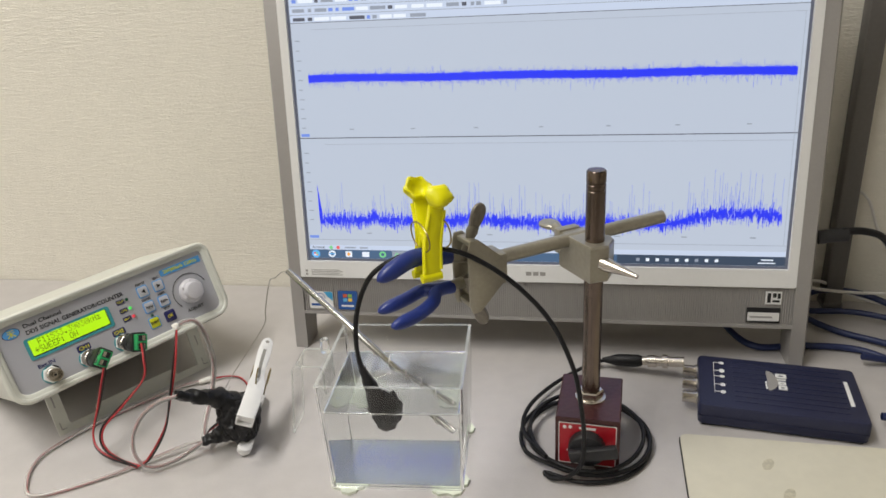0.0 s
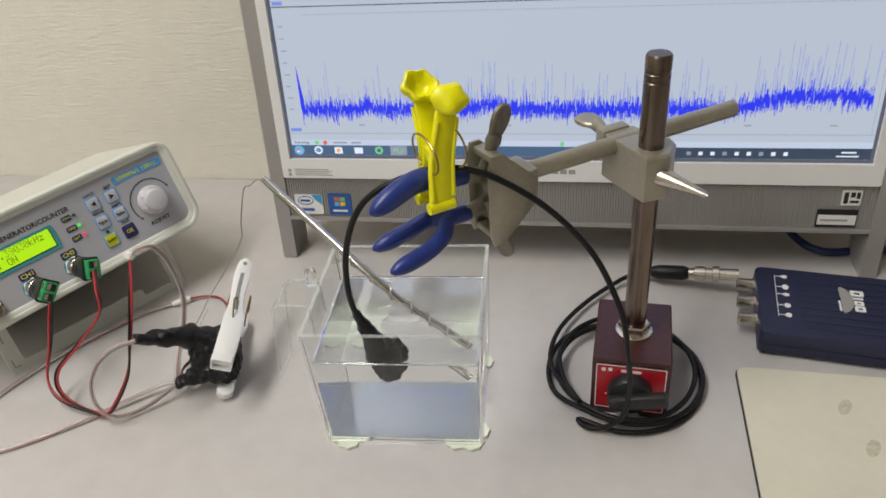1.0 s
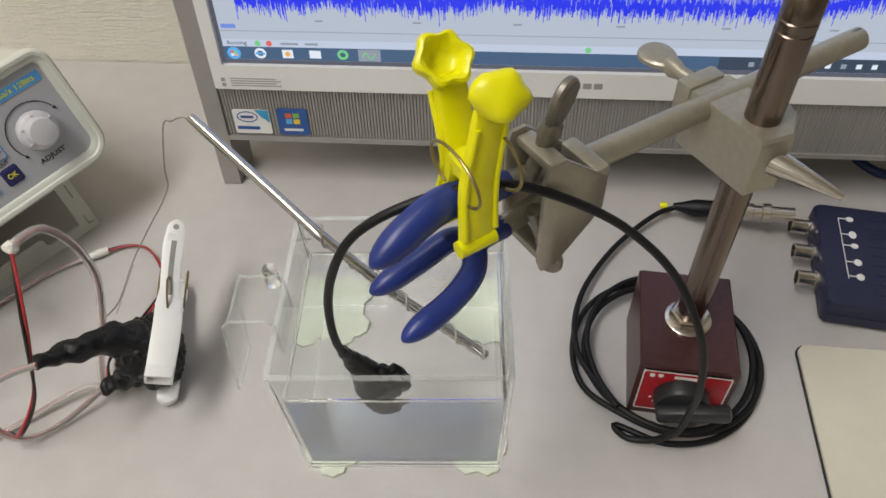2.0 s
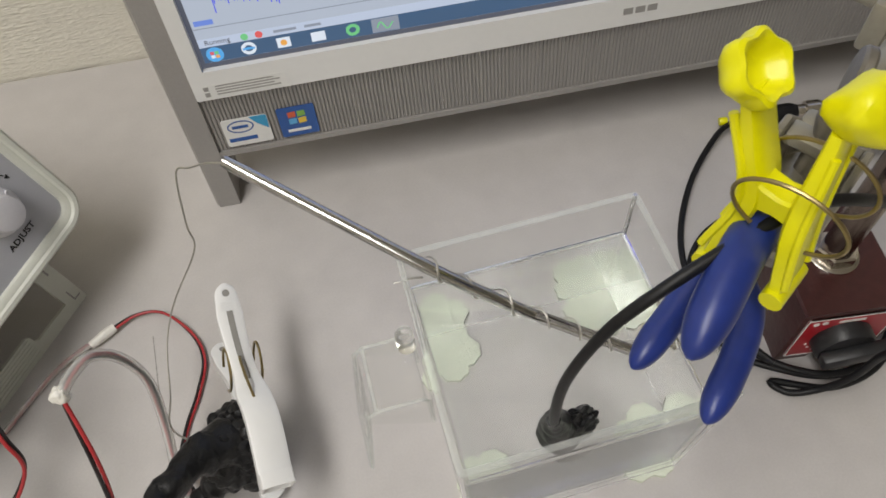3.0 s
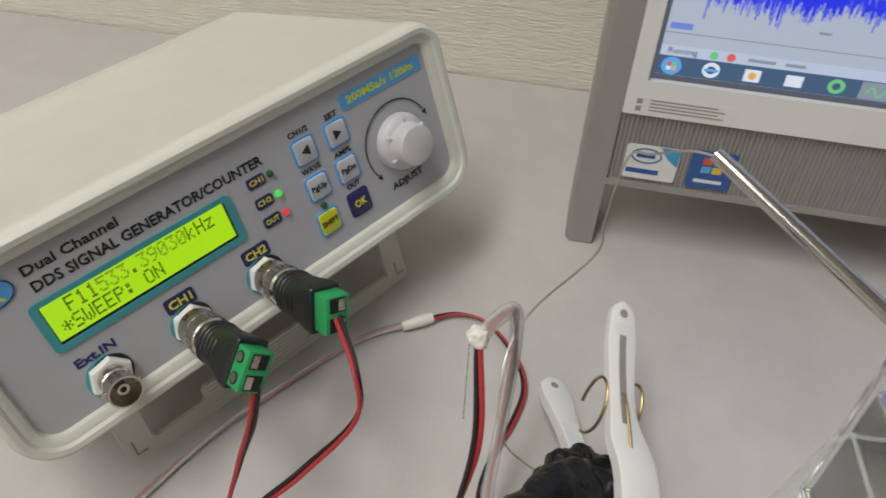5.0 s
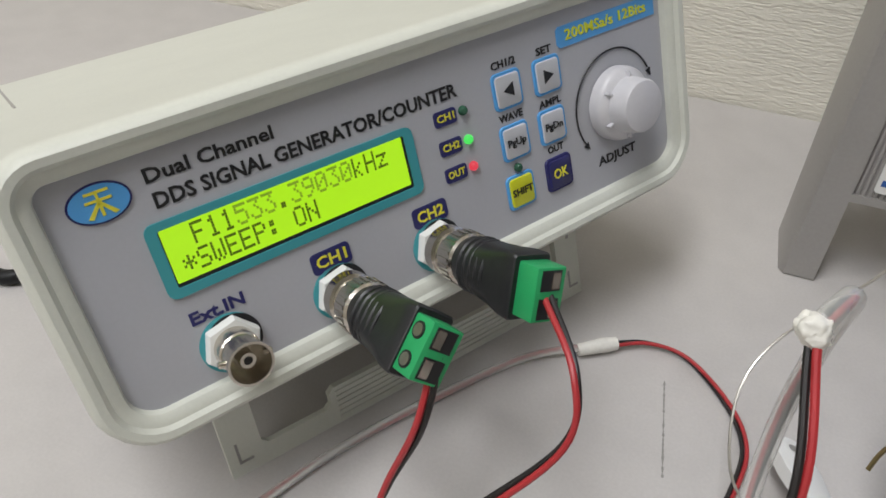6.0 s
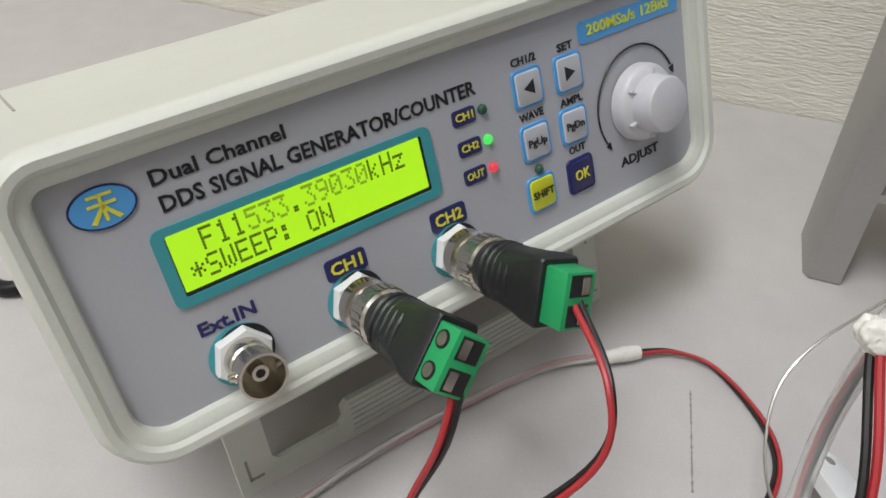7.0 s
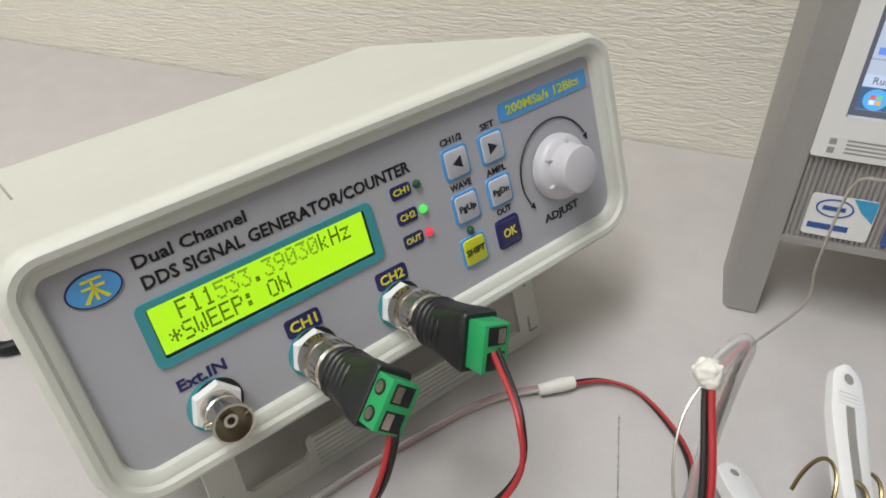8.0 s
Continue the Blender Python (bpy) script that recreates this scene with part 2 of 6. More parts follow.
def box(bm, x0, x1, y0, y1, z0, z1, bevel=0.0, m=None, seg=2):
    mid = Matrix.LocRotScale(((x0 + x1) / 2, (y0 + y1) / 2, (z0 + z1) / 2), None, (x1 - x0, y1 - y0, z1 - z0))
    vs = bmesh.ops.create_cube(bm, size=1, matrix=mid)["verts"]
    if bevel:
        es = list({e for v in vs for e in v.link_edges})
        done = bmesh.ops.bevel(bm, geom=es, offset=bevel, segments=seg, profile=0.5, affect="EDGES")
        vs = list({v for f in done["faces"] for v in f.verts} | {v for v in vs if v.is_valid})
    if m is not None:
        bmesh.ops.transform(bm, matrix=m, verts=vs)
    return bm


def boxed(*a, **k):
    return box(bmesh.new(), *a, **k)


def lathe(bm, profile, seg=24, m=None):
    """Turns (radius, height) pairs round the z axis."""
    rings = []
    for r, z in profile:
        rings.append([bm.verts.new((r * math.cos(2 * math.pi * i / seg), r * math.sin(2 * math.pi * i / seg), z)) for i in range(seg)])
    for a, b in zip(rings, rings[1:]):
        for i in range(seg):
            bm.faces.new((a[i], a[(i + 1) % seg], b[(i + 1) % seg], b[i]))
    bm.faces.new(rings[0][::-1])
    bm.faces.new(rings[-1])
    if m is not None:
        bmesh.ops.transform(bm, matrix=m, verts=[v for r in rings for v in r])
    return bm


def lathed(profile, seg=24, m=None):
    return lathe(bmesh.new(), profile, seg, m)


def smooth_path(points, steps=8):
    ps = [Vector(p) for p in points]
    ps = [2 * ps[0] - ps[1], *ps, 2 * ps[-1] - ps[-2]]
    out = []
    for a, b, c, d in zip(ps, ps[1:], ps[2:], ps[3:]):
        for i in range(steps):
            t = i / steps
            out.append(0.5 * (2 * b + (c - a) * t + (2 * a - 5 * b + 4 * c - d) * t * t + (3 * b - a - 3 * c + d) * t ** 3))
    return out + [ps[-2]]


def tube(bm, points, radius, seg=10, steps=8, side=None, offset=0.0, twist=0.0, squash=1.0):
    """A round cable along a smooth path; radius may be a function of 0..1. offset shifts it sideways, turning by twist per metre."""
    path = smooth_path(points, steps) if steps > 1 else [Vector(p) for p in points]
    rings, length = [], 0.0
    up = Vector(side) if side else Vector((0, 0, 1))
    for i, p in enumerate(path):
        d = (path[min(i + 1, len(path) - 1)] - path[max(i - 1, 0)]).normalized()
        if abs(d.dot(up)) > 0.98:
            up = Vector((1, 0, 0)) if abs(d.x) < 0.9 else Vector((0, 1, 0))
        s = d.cross(up).normalized()
        u = s.cross(d).normalized()
        up = u
        if i:
            length += (p - path[i - 1]).length
        r = radius(i / (len(path) - 1)) if callable(radius) else radius
        a0 = twist * length
        mid = p + (s * math.cos(a0) + u * math.sin(a0)) * offset
        rings.append([bm.verts.new(mid + (s * math.cos(2 * math.pi * k / seg) + u * squash * math.sin(2 * math.pi * k / seg)) * r) for k in range(seg)])
    for a, b in zip(rings, rings[1:]):
        for k in range(seg):
            bm.faces.new((a[k], a[(k + 1) % seg], b[(k + 1) % seg], b[k]))
    bm.faces.new(rings[0][::-1])
    bm.faces.new(rings[-1])
    return bm


def tubed(*a, **k):
    return tube(bmesh.new(), *a, **k)


def rounded(w, h, r, seg=5, cx=0.0, cy=0.0):
    """Corner-rounded outline; r is one radius or four (from lower left, anticlockwise)."""
    rs = r if isinstance(r, (tuple, list)) else (r,) * 4
    out = []
    for (sx, sy, a0), q in zip(((-1, -1, 180), (1, -1, 270), (1, 1, 0), (-1, 1, 90)), rs):
        for i in range(seg + 1):
            a = radians(a0 + 90 * i / seg)
            out.append((cx + sx * (w / 2 - q) + q * math.cos(a), cy + sy * (h / 2 - q) + q * math.sin(a)))
    return out


def ring_loft(bm, loops, cap_first=True, cap_last=True):
    """Skins outlines of equal count; loops are lists of 3D points."""
    rings = [[bm.verts.new(p) for p in loop] for loop in loops]
    n = len(rings[0])
    for a, b in zip(rings, rings[1:]):
        for i in range(n):
            bm.faces.new((a[i], a[(i + 1) % n], b[(i + 1) % n], b[i]))
    if cap_first:
        bm.faces.new(rings[0][::-1])
    if cap_last:
        bm.faces.new(rings[-1])
    return bm


def plate(outline, z0, z1, bm=None):
    """A flat plate from a 2D outline."""
    bm = bm or bmesh.new()
    return ring_loft(bm, [[(x, y, z0) for x, y in outline], [(x, y, z1) for x, y in outline]])


def ellipse(rx, ry, cx=0.0, cy=0.0, seg=36):
    return [(cx + rx * math.cos(2 * math.pi * i / seg), cy + ry * math.sin(2 * math.pi * i / seg)) for i in range(seg)]


def frame_plate(outer, inner, z0, z1):
    """A flat ring between two outlines of equal count."""
    bm = bmesh.new()
    loops = [[(x, y, z) for x, y in o] for o, z in ((inner, z0), (outer, z0), (outer, z1), (inner, z1), (inner, z0))]
    return ring_loft(bm, loops, False, False)


def lettering(text, size, x, y, z, align="CENTER", stretch=1.0, bold=0.0, thick=0.0001):
    """A mesh of words in the built-in font, lying in the xy plane."""
    cu = bpy.data.curves.new("words", "FONT")
    cu.body, cu.size, cu.align_x, cu.align_y, cu.extrude, cu.offset = text, size, align, "CENTER", thick, bold
    cu.resolution_u = 2
    ob = bpy.data.objects.new("words", cu)
    me = bpy.data.meshes.new_from_object(ob)
    bpy.data.objects.remove(ob)
    me.transform(pose(x, y, z) @ Matrix.Diagonal((stretch, 1, 1, 1)))
    me.materials.clear()
    return me


def fitted(text, width, size, x, y, z, bold=0.0):
    """Words that fill a given width, starting at x."""
    me = lettering(text, size, 0, 0, 0, "LEFT", bold=bold)
    xs = [v.co.x for v in me.vertices]
    k = width / (max(xs) - min(xs))
    me.transform(pose(x, y, z) @ Matrix.Diagonal((k, 1, 1, 1)) @ pose(-min(xs), 0, 0))
    return me


def basis(origin, ax, ay, az):
    m = Matrix.Identity(4)
    for i, a in enumerate((ax, ay, az)):
        for k in range(3):
            m[k][i] = a[k]
    m.translation = origin
    return m


def along(p, q, roll_hint=(0, 0, 1)):
    """A pose at p whose z axis points to q."""
    d = (Vector(q) - Vector(p)).normalized()
    x = Vector(roll_hint).cross(d).normalized()
    return basis(Vector(p), x, d.cross(x), d)


# ---- room ----
WALL_Y = 0.851


def setting(name, bm, mat, label, category):
    return tagged(part(name, bm, mat, None, smooth=False), label, category, kind="structure")


setting("wall_north", boxed(-2.3, 2.3, WALL_Y, WALL_Y + 0.12, -0.72, 1.9), WALLPAPER, "cream embossed wallpaper wall behind the desk", "wall")
setting("wall_south", boxed(-2.3, 2.3, -2.62, -2.5, -0.72, 1.9), PLASTER, "plain cream wall closing the room", "wall")
setting("wall_west", boxed(-2.42, -2.3, -2.62, WALL_Y + 0.12, -0.72, 1.9), PLASTER, "plain cream side wall of the room", "wall")
setting("wall_east", boxed(2.3, 2.42, -2.62, WALL_Y + 0.12, -0.72, 1.9), PLASTER, "plain cream side wall of the room", "wall")
setting("floor", boxed(-2.42, 2.42, -2.62, WALL_Y + 0.12, -0.80, -0.72), FLOOR, "plain beige floor under the desk", "floor")
setting("ceiling", boxed(-2.42, 2.42, -2.62, WALL_Y + 0.12, 1.9, 1.98), CEILING, "plain white ceiling of the room", "ceiling")

duct = thing("cable_duct", pose(0.191, WALL_Y - 0.001, 0.0), "dark grey cable duct standing upright against the wallpaper", "cable duct")
part("cover", boxed(0.0, 0.017, -0.020, 0.0, 0.001, 1.30, bevel=0.0012), DUCT_GREY, duct)
part("base_lip", boxed(-0.001, 0.018, -0.0205, 0.0, 0.0, 0.006, bevel=0.0008), DUCT_GREY, duct)

desk = thing("desk", pose(0, 0, 0), "grey laminate desk standing against the wallpaper wall", "desk")
part("desktop", boxed(-1.1, 0.9, 0.18, WALL_Y - 0.001, -0.03, 0.0, bevel=0.002), TABLE, desk)
for lx in (-1.08, 0.84):
    part("leg", boxed(lx, lx + 0.04, 0.22, WALL_Y - 0.05, -0.72, -0.03, bevel=0.003), TABLE_EDGE, desk)


# ---- monitor ----
LEAN_BACK = math.degrees(math.atan(0.109))
# local frame: x along the desk, y up the leaning front, z out of the screen
MON = pose(-0.1030, 0.707, 0.0, 90 - LEAN_BACK, 0, 0)


def build_monitor():
    mon = thing("computer_monitor", MON, "silver all-in-one computer with white bezel, screen lit with blue traces", "computer")
    h = 0.385
    # side rails that run down to the desk as legs, tapered back
    for sx in (-1, 1):
        bm = bmesh.new()
        xo, xi = sx * 0.2430, sx * 0.2293
        loops = []
        for y, zf, zb in ((0.0005, 0.0, -0.030), (0.10, 0.0005, -0.035), (h - 0.006, 0.0005, -0.035), (h, -0.002, -0.033)):
            q = [(xi, y, zb), (xo + (0.007 if sx > 0 else 0.0), y, zb), (xo, y, zf - 0.003), (xo - sx * 0.002, y, zf), (xi, y, zf)]
            loops.append(q if sx > 0 else q[::-1])
        part("side_rail", ring_loft(bm, loops), SILVER, mon, "silver side rail that ends in a leg")
    part("top_rail", boxed(-0.2295, 0.2295, h - 0.016, h, -0.033, 0.0, bevel=0.001), SILVER, mon)
    # lower speaker grille with fine vertical ribs
    part("speaker_panel", boxed(-0.2293, 0.2293, 0.0395, 0.0755, -0.030, -0.0022), SILVER_DARK, mon, smooth=False)
    bm = bmesh.new()
    n = 224
    vs, fs = [], []
    for i in range(n):
        x = -0.2285 + 0.457 * (i + 0.5) / n
        for k, (dx, z) in enumerate(((-0.0009, -0.0020), (-0.0005, -0.0013), (0.0005, -0.0013), (0.0009, -0.0020))):
            vs.append((x + dx, 0.0405, z))
            vs.append((x + dx, 0.0750, z))
        b = 8 * i
        for k in range(3):
            fs.append((b + 2 * k, b + 2 * k + 2, b + 2 * k + 3, b + 2 * k + 1))
    me = bpy.data.meshes.new("speaker_grille")
    me.from_pydata(vs, [], fs)
    grille = part_mesh("speaker_grille", me, SILVER, mon, "ribbed silver speaker grille", smooth=False)
    grille["kind"] = "stuff"
    part("lower_lip", boxed(-0.2293, 0.2293, 0.0375, 0.0405, -0.03, 0.0), SILVER, mon, smooth=False)
    # white bezel
    wx, sx_ = 0.2292, 0.2214
    outer = rounded(2 * wx, 0.277, 0.001, 2, 0, 0.0765 + 0.277 / 2)
    inner = rounded(2 * sx_, 0.249, 0.0004, 2, 0, 0.093 + 0.249 / 2)
    bm = ring_loft(bmesh.new(), [[(x, y, z) for x, y in o] for o, z in ((outer, -0.012), (outer, 0.0005), (outer, 0.001), (inner, 0.001), (inner, -0.004))], True, False)
    part("bezel", bm, WHITE_BEZEL, mon, "white glossy bezel")
    part("rear_shell", boxed(-0.225, 0.225, 0.06, h - 0.01, -0.062, -0.031, bevel=0.008), SILVER_DARK, mon)
    for lx in (-0.16, 0.16):
        part("stand_foot", tubed([(lx, 0.20, -0.055), (lx, 0.11, -0.085), (lx, 0.012, -0.118)], 0.006, steps=4), SILVER, mon)
    # screen with its picture
    y0, y1 = 0.0932, 0.3418
    zs = -0.0026
    scr = part("screen", boxed(-0.2216, 0.2216, y0, y1, zs - 0.003, zs), SCR_BG, mon, "lit screen showing two blue signal traces", smooth=False)

    def patch(name, mat, x0, x1, ya, yb, lift=0.0001):
        return part(name, boxed(x0, x1, ya, yb, zs - 0.0002, zs + lift), mat, scr, smooth=False)

    part("screen_edge", frame_plate(rounded(0.4432, 0.2490, 0.0003, 2, 0, 0.2175), rounded(0.4380, 0.2440, 0.0003, 2, 0, 0.2175), zs, zs + 0.0003), SCR_LINE, scr, smooth=False)
    patch("toolbar", SCR_LIGHT, -0.2190, 0.2190, 0.3165, 0.3395)
    for ya in (0.3300, 0.3225, 0.3157):
        patch("toolbar_rule", SCR_LINE if ya < 0.316 else SCR_GREY, -0.2190, 0.2190, ya, ya + 0.0005, 0.0002)
    rnd = random.Random(4)
    for row, xe in ((0.3345, 0.0), (0.3265, -0.02), (0.3190, -0.10)):
        x = -0.216
        while x < xe:
            w = rnd.choice((0.003, 0.004, 0.011, 0.014))
            mat = SCR_WHITE if w > 0.01 and rnd.random() < 0.6 else rnd.choice((SCR_GREY, SCR_GREY, SCR_BADGE, SCR_LINE))
            patch("toolbar_icon", mat, x, x + w, row - 0.0016, row + 0.0014, 0.0002)
            x += w + rnd.uniform(0.0015, 0.004)
    # the two plots
    patch("plot_rule", SCR_LINE, -0.2190, 0.2190, 0.2122, 0.2130, 0.0002)
    patch("plot_rule", SCR_GREY, -0.2000, 0.2170, 0.3098, 0.3101, 0.0002)
    patch("plot_rule", SCR_GREY, -0.1950, 0.2170, 0.2065, 0.2068, 0.0002)
    patch("plot_rule", SCR_GREY, -0.2190, 0.2190, 0.1140, 0.1144, 0.0002)
    patch("plot_rule", SCR_GREY, 0.2160, 0.2163, 0.1150, 0.3098, 0.0002)
    for top, count, step in ((0.300, 10, 0.0087), (0.198, 8, 0.0092)):
        for i in range(count):
            patch("axis_mark", SCR_GREY, -0.2160, -0.2115 - 0.001 * (i % 2), top - i * step, top - i * step + 0.0009, 0.0001)
    for i in range(7):
        patch("axis_mark", SCR_GREY, -0.170 + i * 0.058, -0.166 + i * 0.058, 0.2200, 0.2210, 0.0001)
        patch("axis_mark", SCR_GREY, -0.160 + i * 0.058, -0.155 + i * 0.058, 0.1205, 0.1216, 0.0001)
    patch("axis_badge", SCR_BADGE, -0.2175, -0.2095, 0.2140, 0.2166, 0.0002)
    patch("axis_badge", SCR_BADGE, -0.2175, -0.2085, 0.1158, 0.1184, 0.0002)
    # traces as thin upright strokes
    rnd = random.Random(11)

    def trace(name, mat, cols, z):
        vs, fs = [], []
        for x, ya, yb, w in cols:
            k = len(vs)
            vs.extend(((x - w, ya, z), (x + w, ya, z), (x + w, yb, z), (x - w, yb, z)))
            fs.append((k, k + 1, k + 2, k + 3))
        me = bpy.data.meshes.new(name)
        me.from_pydata(vs, [], fs)
        part_mesh(name, me, mat, scr, smooth=False)["kind"] = "stuff"

    core, haze = [], []
    n = 900
    for i in range(n):
        f = i / (n - 1)
        x = -0.2058 + 0.4195 * f
        mid = 0.2668 - 0.0030 * f + 0.0004 * math.sin(17 * f)
        core.append((x, mid - 0.0027 - abs(rnd.gauss(0, 0.0008)), mid + 0.0030 + abs(rnd.gauss(0, 0.0007)), 0.00026))
        if i % 2 == 0:
            haze.append((x, mid - 0.0034 - abs(rnd.gauss(0, 0.0030)), mid + 0.0034 + abs(rnd.gauss(0, 0.0022)), 0.00017))
    trace("signal_trace", SCR_TRACE, core, zs + 0.0003)
    trace("trace_haze", SCR_HAZE, haze, zs + 0.0002)
    core, haze = [], []
    n = 1100
    for i in range(n):
        f = i / (n - 1)
        x = -0.2055 + 0.4180 * f
        rise = 0.0095 * max(0.0, min(1.0, (f - 0.78) / 0.10)) - 0.003 * max(0.0, (f - 0.95) / 0.05) + 0.005 * math.exp(-((f - 0.13) / 0.010) ** 2) + 0.0045 * math.exp(-((f - 0.36) / 0.03) ** 2)
        mid = 0.1335 + rise + rnd.gauss(0, 0.0016)
        half = 0.0022 + abs(rnd.gauss(0, 0.0032))
        core.append((x, mid - half, mid + half, 0.00022))
        if rnd.random() < 0.7:
            tall = min(0.036, rnd.expovariate(1 / (0.0075 + 0.6 * rise)))
            haze.append((x, mid - rnd.uniform(0.002, 0.0085), mid + tall, 0.00013))
    trace("spectrum_trace", SCR_TRACE, core, zs + 0.0003)
    trace("trace_haze", SCR_HAZE, haze, zs + 0.0002)
    trace("trace_haze", SCR_TRACE, [(-0.2060 + 0.00035 * i, 0.134, 0.168 - 0.0032 * i, 0.0002) for i in range(9)], zs + 0.00025)
    # status line and taskbar
    patch("status_bar", SCR_LIGHT, -0.2190, 0.2190, 0.1042, 0.1086)
    part_mesh("status_word", fitted("Running", 0.0120, 0.0036, -0.2158, 0.1064, zs + 0.0002), SCR_LINE, scr, smooth=False)
    for x, mat in ((-0.197, SCR_GREEN), (-0.190, SCR_RED), (0.0, SCR_GREEN)):
        part("status_lamp", plate(ellipse(0.0018, 0.0018, x, 0.1063, 16), zs, zs + 0.0003), mat, scr, smooth=False)
    patch("status_mark", SCR_GREY, -0.183, -0.172, 0.1056, 0.1070, 0.0002)
    patch("status_mark", SCR_GREY, -0.168, -0.160, 0.1056, 0.1070, 0.0002)
    patch("taskbar", SCR_TASK, -0.2190, 0.2190, 0.0956, 0.1040)
    patch("taskbar_tray", SCR_TASK_DARK, 0.075, 0.2190, 0.0957, 0.1039, 0.0002)
    part("start_button", plate(ellipse(0.0042, 0.0040, -0.2130, 0.0996, 24), zs, zs + 0.0003), SCR_BLUE, scr, smooth=False)
    for dx, dy, mat in ((-0.0011, 0.001, SCR_RED), (0.0011, 0.001, SCR_GREEN), (-0.0011, -0.001, SCR_WHITE), (0.0011, -0.001, SCR_ORANGE)):
        patch("start_pane", mat, -0.2130 + dx - 0.0009, -0.2130 + dx + 0.0009, 0.0996 + dy - 0.0008, 0.0996 + dy + 0.0008, 0.0005)
    part("browser_icon", frame_plate(ellipse(0.0036, 0.0034, -0.1965, 0.0998), ellipse(0.0020, 0.0018, -0.1965, 0.0998), zs, zs + 0.0003), SCR_WHITE, scr, smooth=False)
    patch("browser_icon_bar", SCR_BLUE, -0.1995, -0.1935, 0.0993, 0.1003, 0.0005)
    patch("player_icon", SCR_WHITE, -0.1828, -0.1762, 0.0970, 0.1024, 0.0003)
    part("player_icon_disc", plate(ellipse(0.0016, 0.0016, -0.1795, 0.0997, 16), zs, zs + 0.0005), SCR_ORANGE, scr, smooth=False)
    patch("folder_icon", SCR_WHITE, -0.1660, -0.1590, 0.0972, 0.1022, 0.0003)
    part("green_icon", frame_plate(ellipse(0.0034, 0.0032, -0.1455, 0.0999), ellipse(0.0017, 0.0016, -0.1455, 0.0999), zs, zs + 0.0003), SCR_GREEN, scr, smooth=False)
    patch("open_window_button", SCR_GREY, -0.1360, -0.1225, 0.0960, 0.1036, 0.0002)
    part("scope_icon", tubed([(-0.1335, 0.0985, zs), (-0.1315, 0.1015, zs), (-0.1285, 0.0975, zs), (-0.1255, 0.1008, zs)], 0.0005, seg=6, steps=4), SCR_GREEN, scr, smooth=False)
    for i in range(9):
        patch("tray_icon", SCR_WHITE if i % 3 else SCR_GREY, 0.092 + i * 0.0085, 0.095 + i * 0.0085, 0.0982, 0.1010, 0.0003)
    patch("clock_mark", SCR_WHITE, 0.199, 0.209, 0.1004, 0.1016, 0.0003)
    patch("clock_mark", SCR_WHITE, 0.196, 0.211, 0.0976, 0.0986, 0.0003)
    # labels and stickers
    zb = 0.0010
    lab = part("caution_label", boxed(-0.2245, -0.1830, 0.0775, 0.0855, zb - 0.0001, zb + 0.0001), PAPER, mon, "white label with fine grey print", smooth=False)
    for i in range(4):
        part("print_bar", boxed(-0.2180, -0.186 - 0.003 * (i % 2), 0.0790 + i * 0.0016, 0.0797 + i * 0.0016, zb, zb + 0.0002), SILVER_DARK, lab, smooth=False)
    for ya in (0.0785, 0.0820):
        part("print_bar", boxed(-0.2240, -0.2215, ya, ya + 0.0024, zb, zb + 0.0002), SILVER_DARK, lab, smooth=False)
    # maker's mark as three plain grey blocks
    for i in range(3):
        part("maker_mark", boxed(-0.0075 + i * 0.0065, -0.0024 + i * 0.0065, 0.0830, 0.0866, zb, zb + 0.0002), SILVER_DARK, mon, smooth=False)
    zg = -0.0008
    st = part("white_sticker", plate(rounded(0.0245, 0.0180, 0.0015, 3, -0.2108, 0.0520), zg, zg + 0.0004), PAPER, mon, "white and cyan sticker", smooth=False)
    part("sticker_corner", plate([(-0.2080, 0.0608), (-0.2040, 0.0555), (-0.1990, 0.0515), (-0.1988, 0.0600), (-0.1996, 0.0608)][::-1], zg, zg + 0.0006), STICKER_CYAN, st, smooth=False)
    part("sticker_ring", frame_plate(ellipse(0.0070, 0.0040, -0.2135, 0.0555), ellipse(0.0063, 0.0034, -0.2135, 0.0555), zg, zg + 0.0006), STICKER_BLUE, st, smooth=False)
    part("sticker_bar", boxed(-0.2180, -0.2095, 0.0545, 0.0563, zg, zg + 0.0006), STICKER_BLUE, st, smooth=False)
    part("sticker_bar", boxed(-0.2215, -0.2065, 0.0460, 0.0484, zg, zg + 0.0006), STICKER_BLUE, st, smooth=False)
    st = part("blue_sticker", plate(rounded(0.0200, 0.0195, 0.0012, 3, -0.1835, 0.0525), zg, zg + 0.0004), STICKER_BLUE, mon, "blue sticker with four coloured panes", smooth=False)
    for dx, dy, mat in ((-1, 1, S_RED), (1, 1, S_GREEN), (-1, -1, S_BLUE), (1, -1, S_AMBER)):
        cx, cy = -0.1835 + dx * 0.0025, 0.0550 + dy * 0.0022
        part("sticker_pane", plate([(cx - 0.0021, cy - 0.0019), (cx + 0.0021, cy - 0.0015), (cx + 0.0021, cy + 0.0019), (cx - 0.0021, cy + 0.0016)], zg, zg + 0.0006), mat, st, smooth=False)
    part("sticker_bar", boxed(-0.1900, -0.1775, 0.0458, 0.0475, zg, zg + 0.0006), PAPER, st, smooth=False)
    st = part("square_sticker", boxed(0.2050, 0.2185, 0.0605, 0.0725, zg, zg + 0.0004), PAPER, mon, "small white sticker with dark blocks", smooth=False)
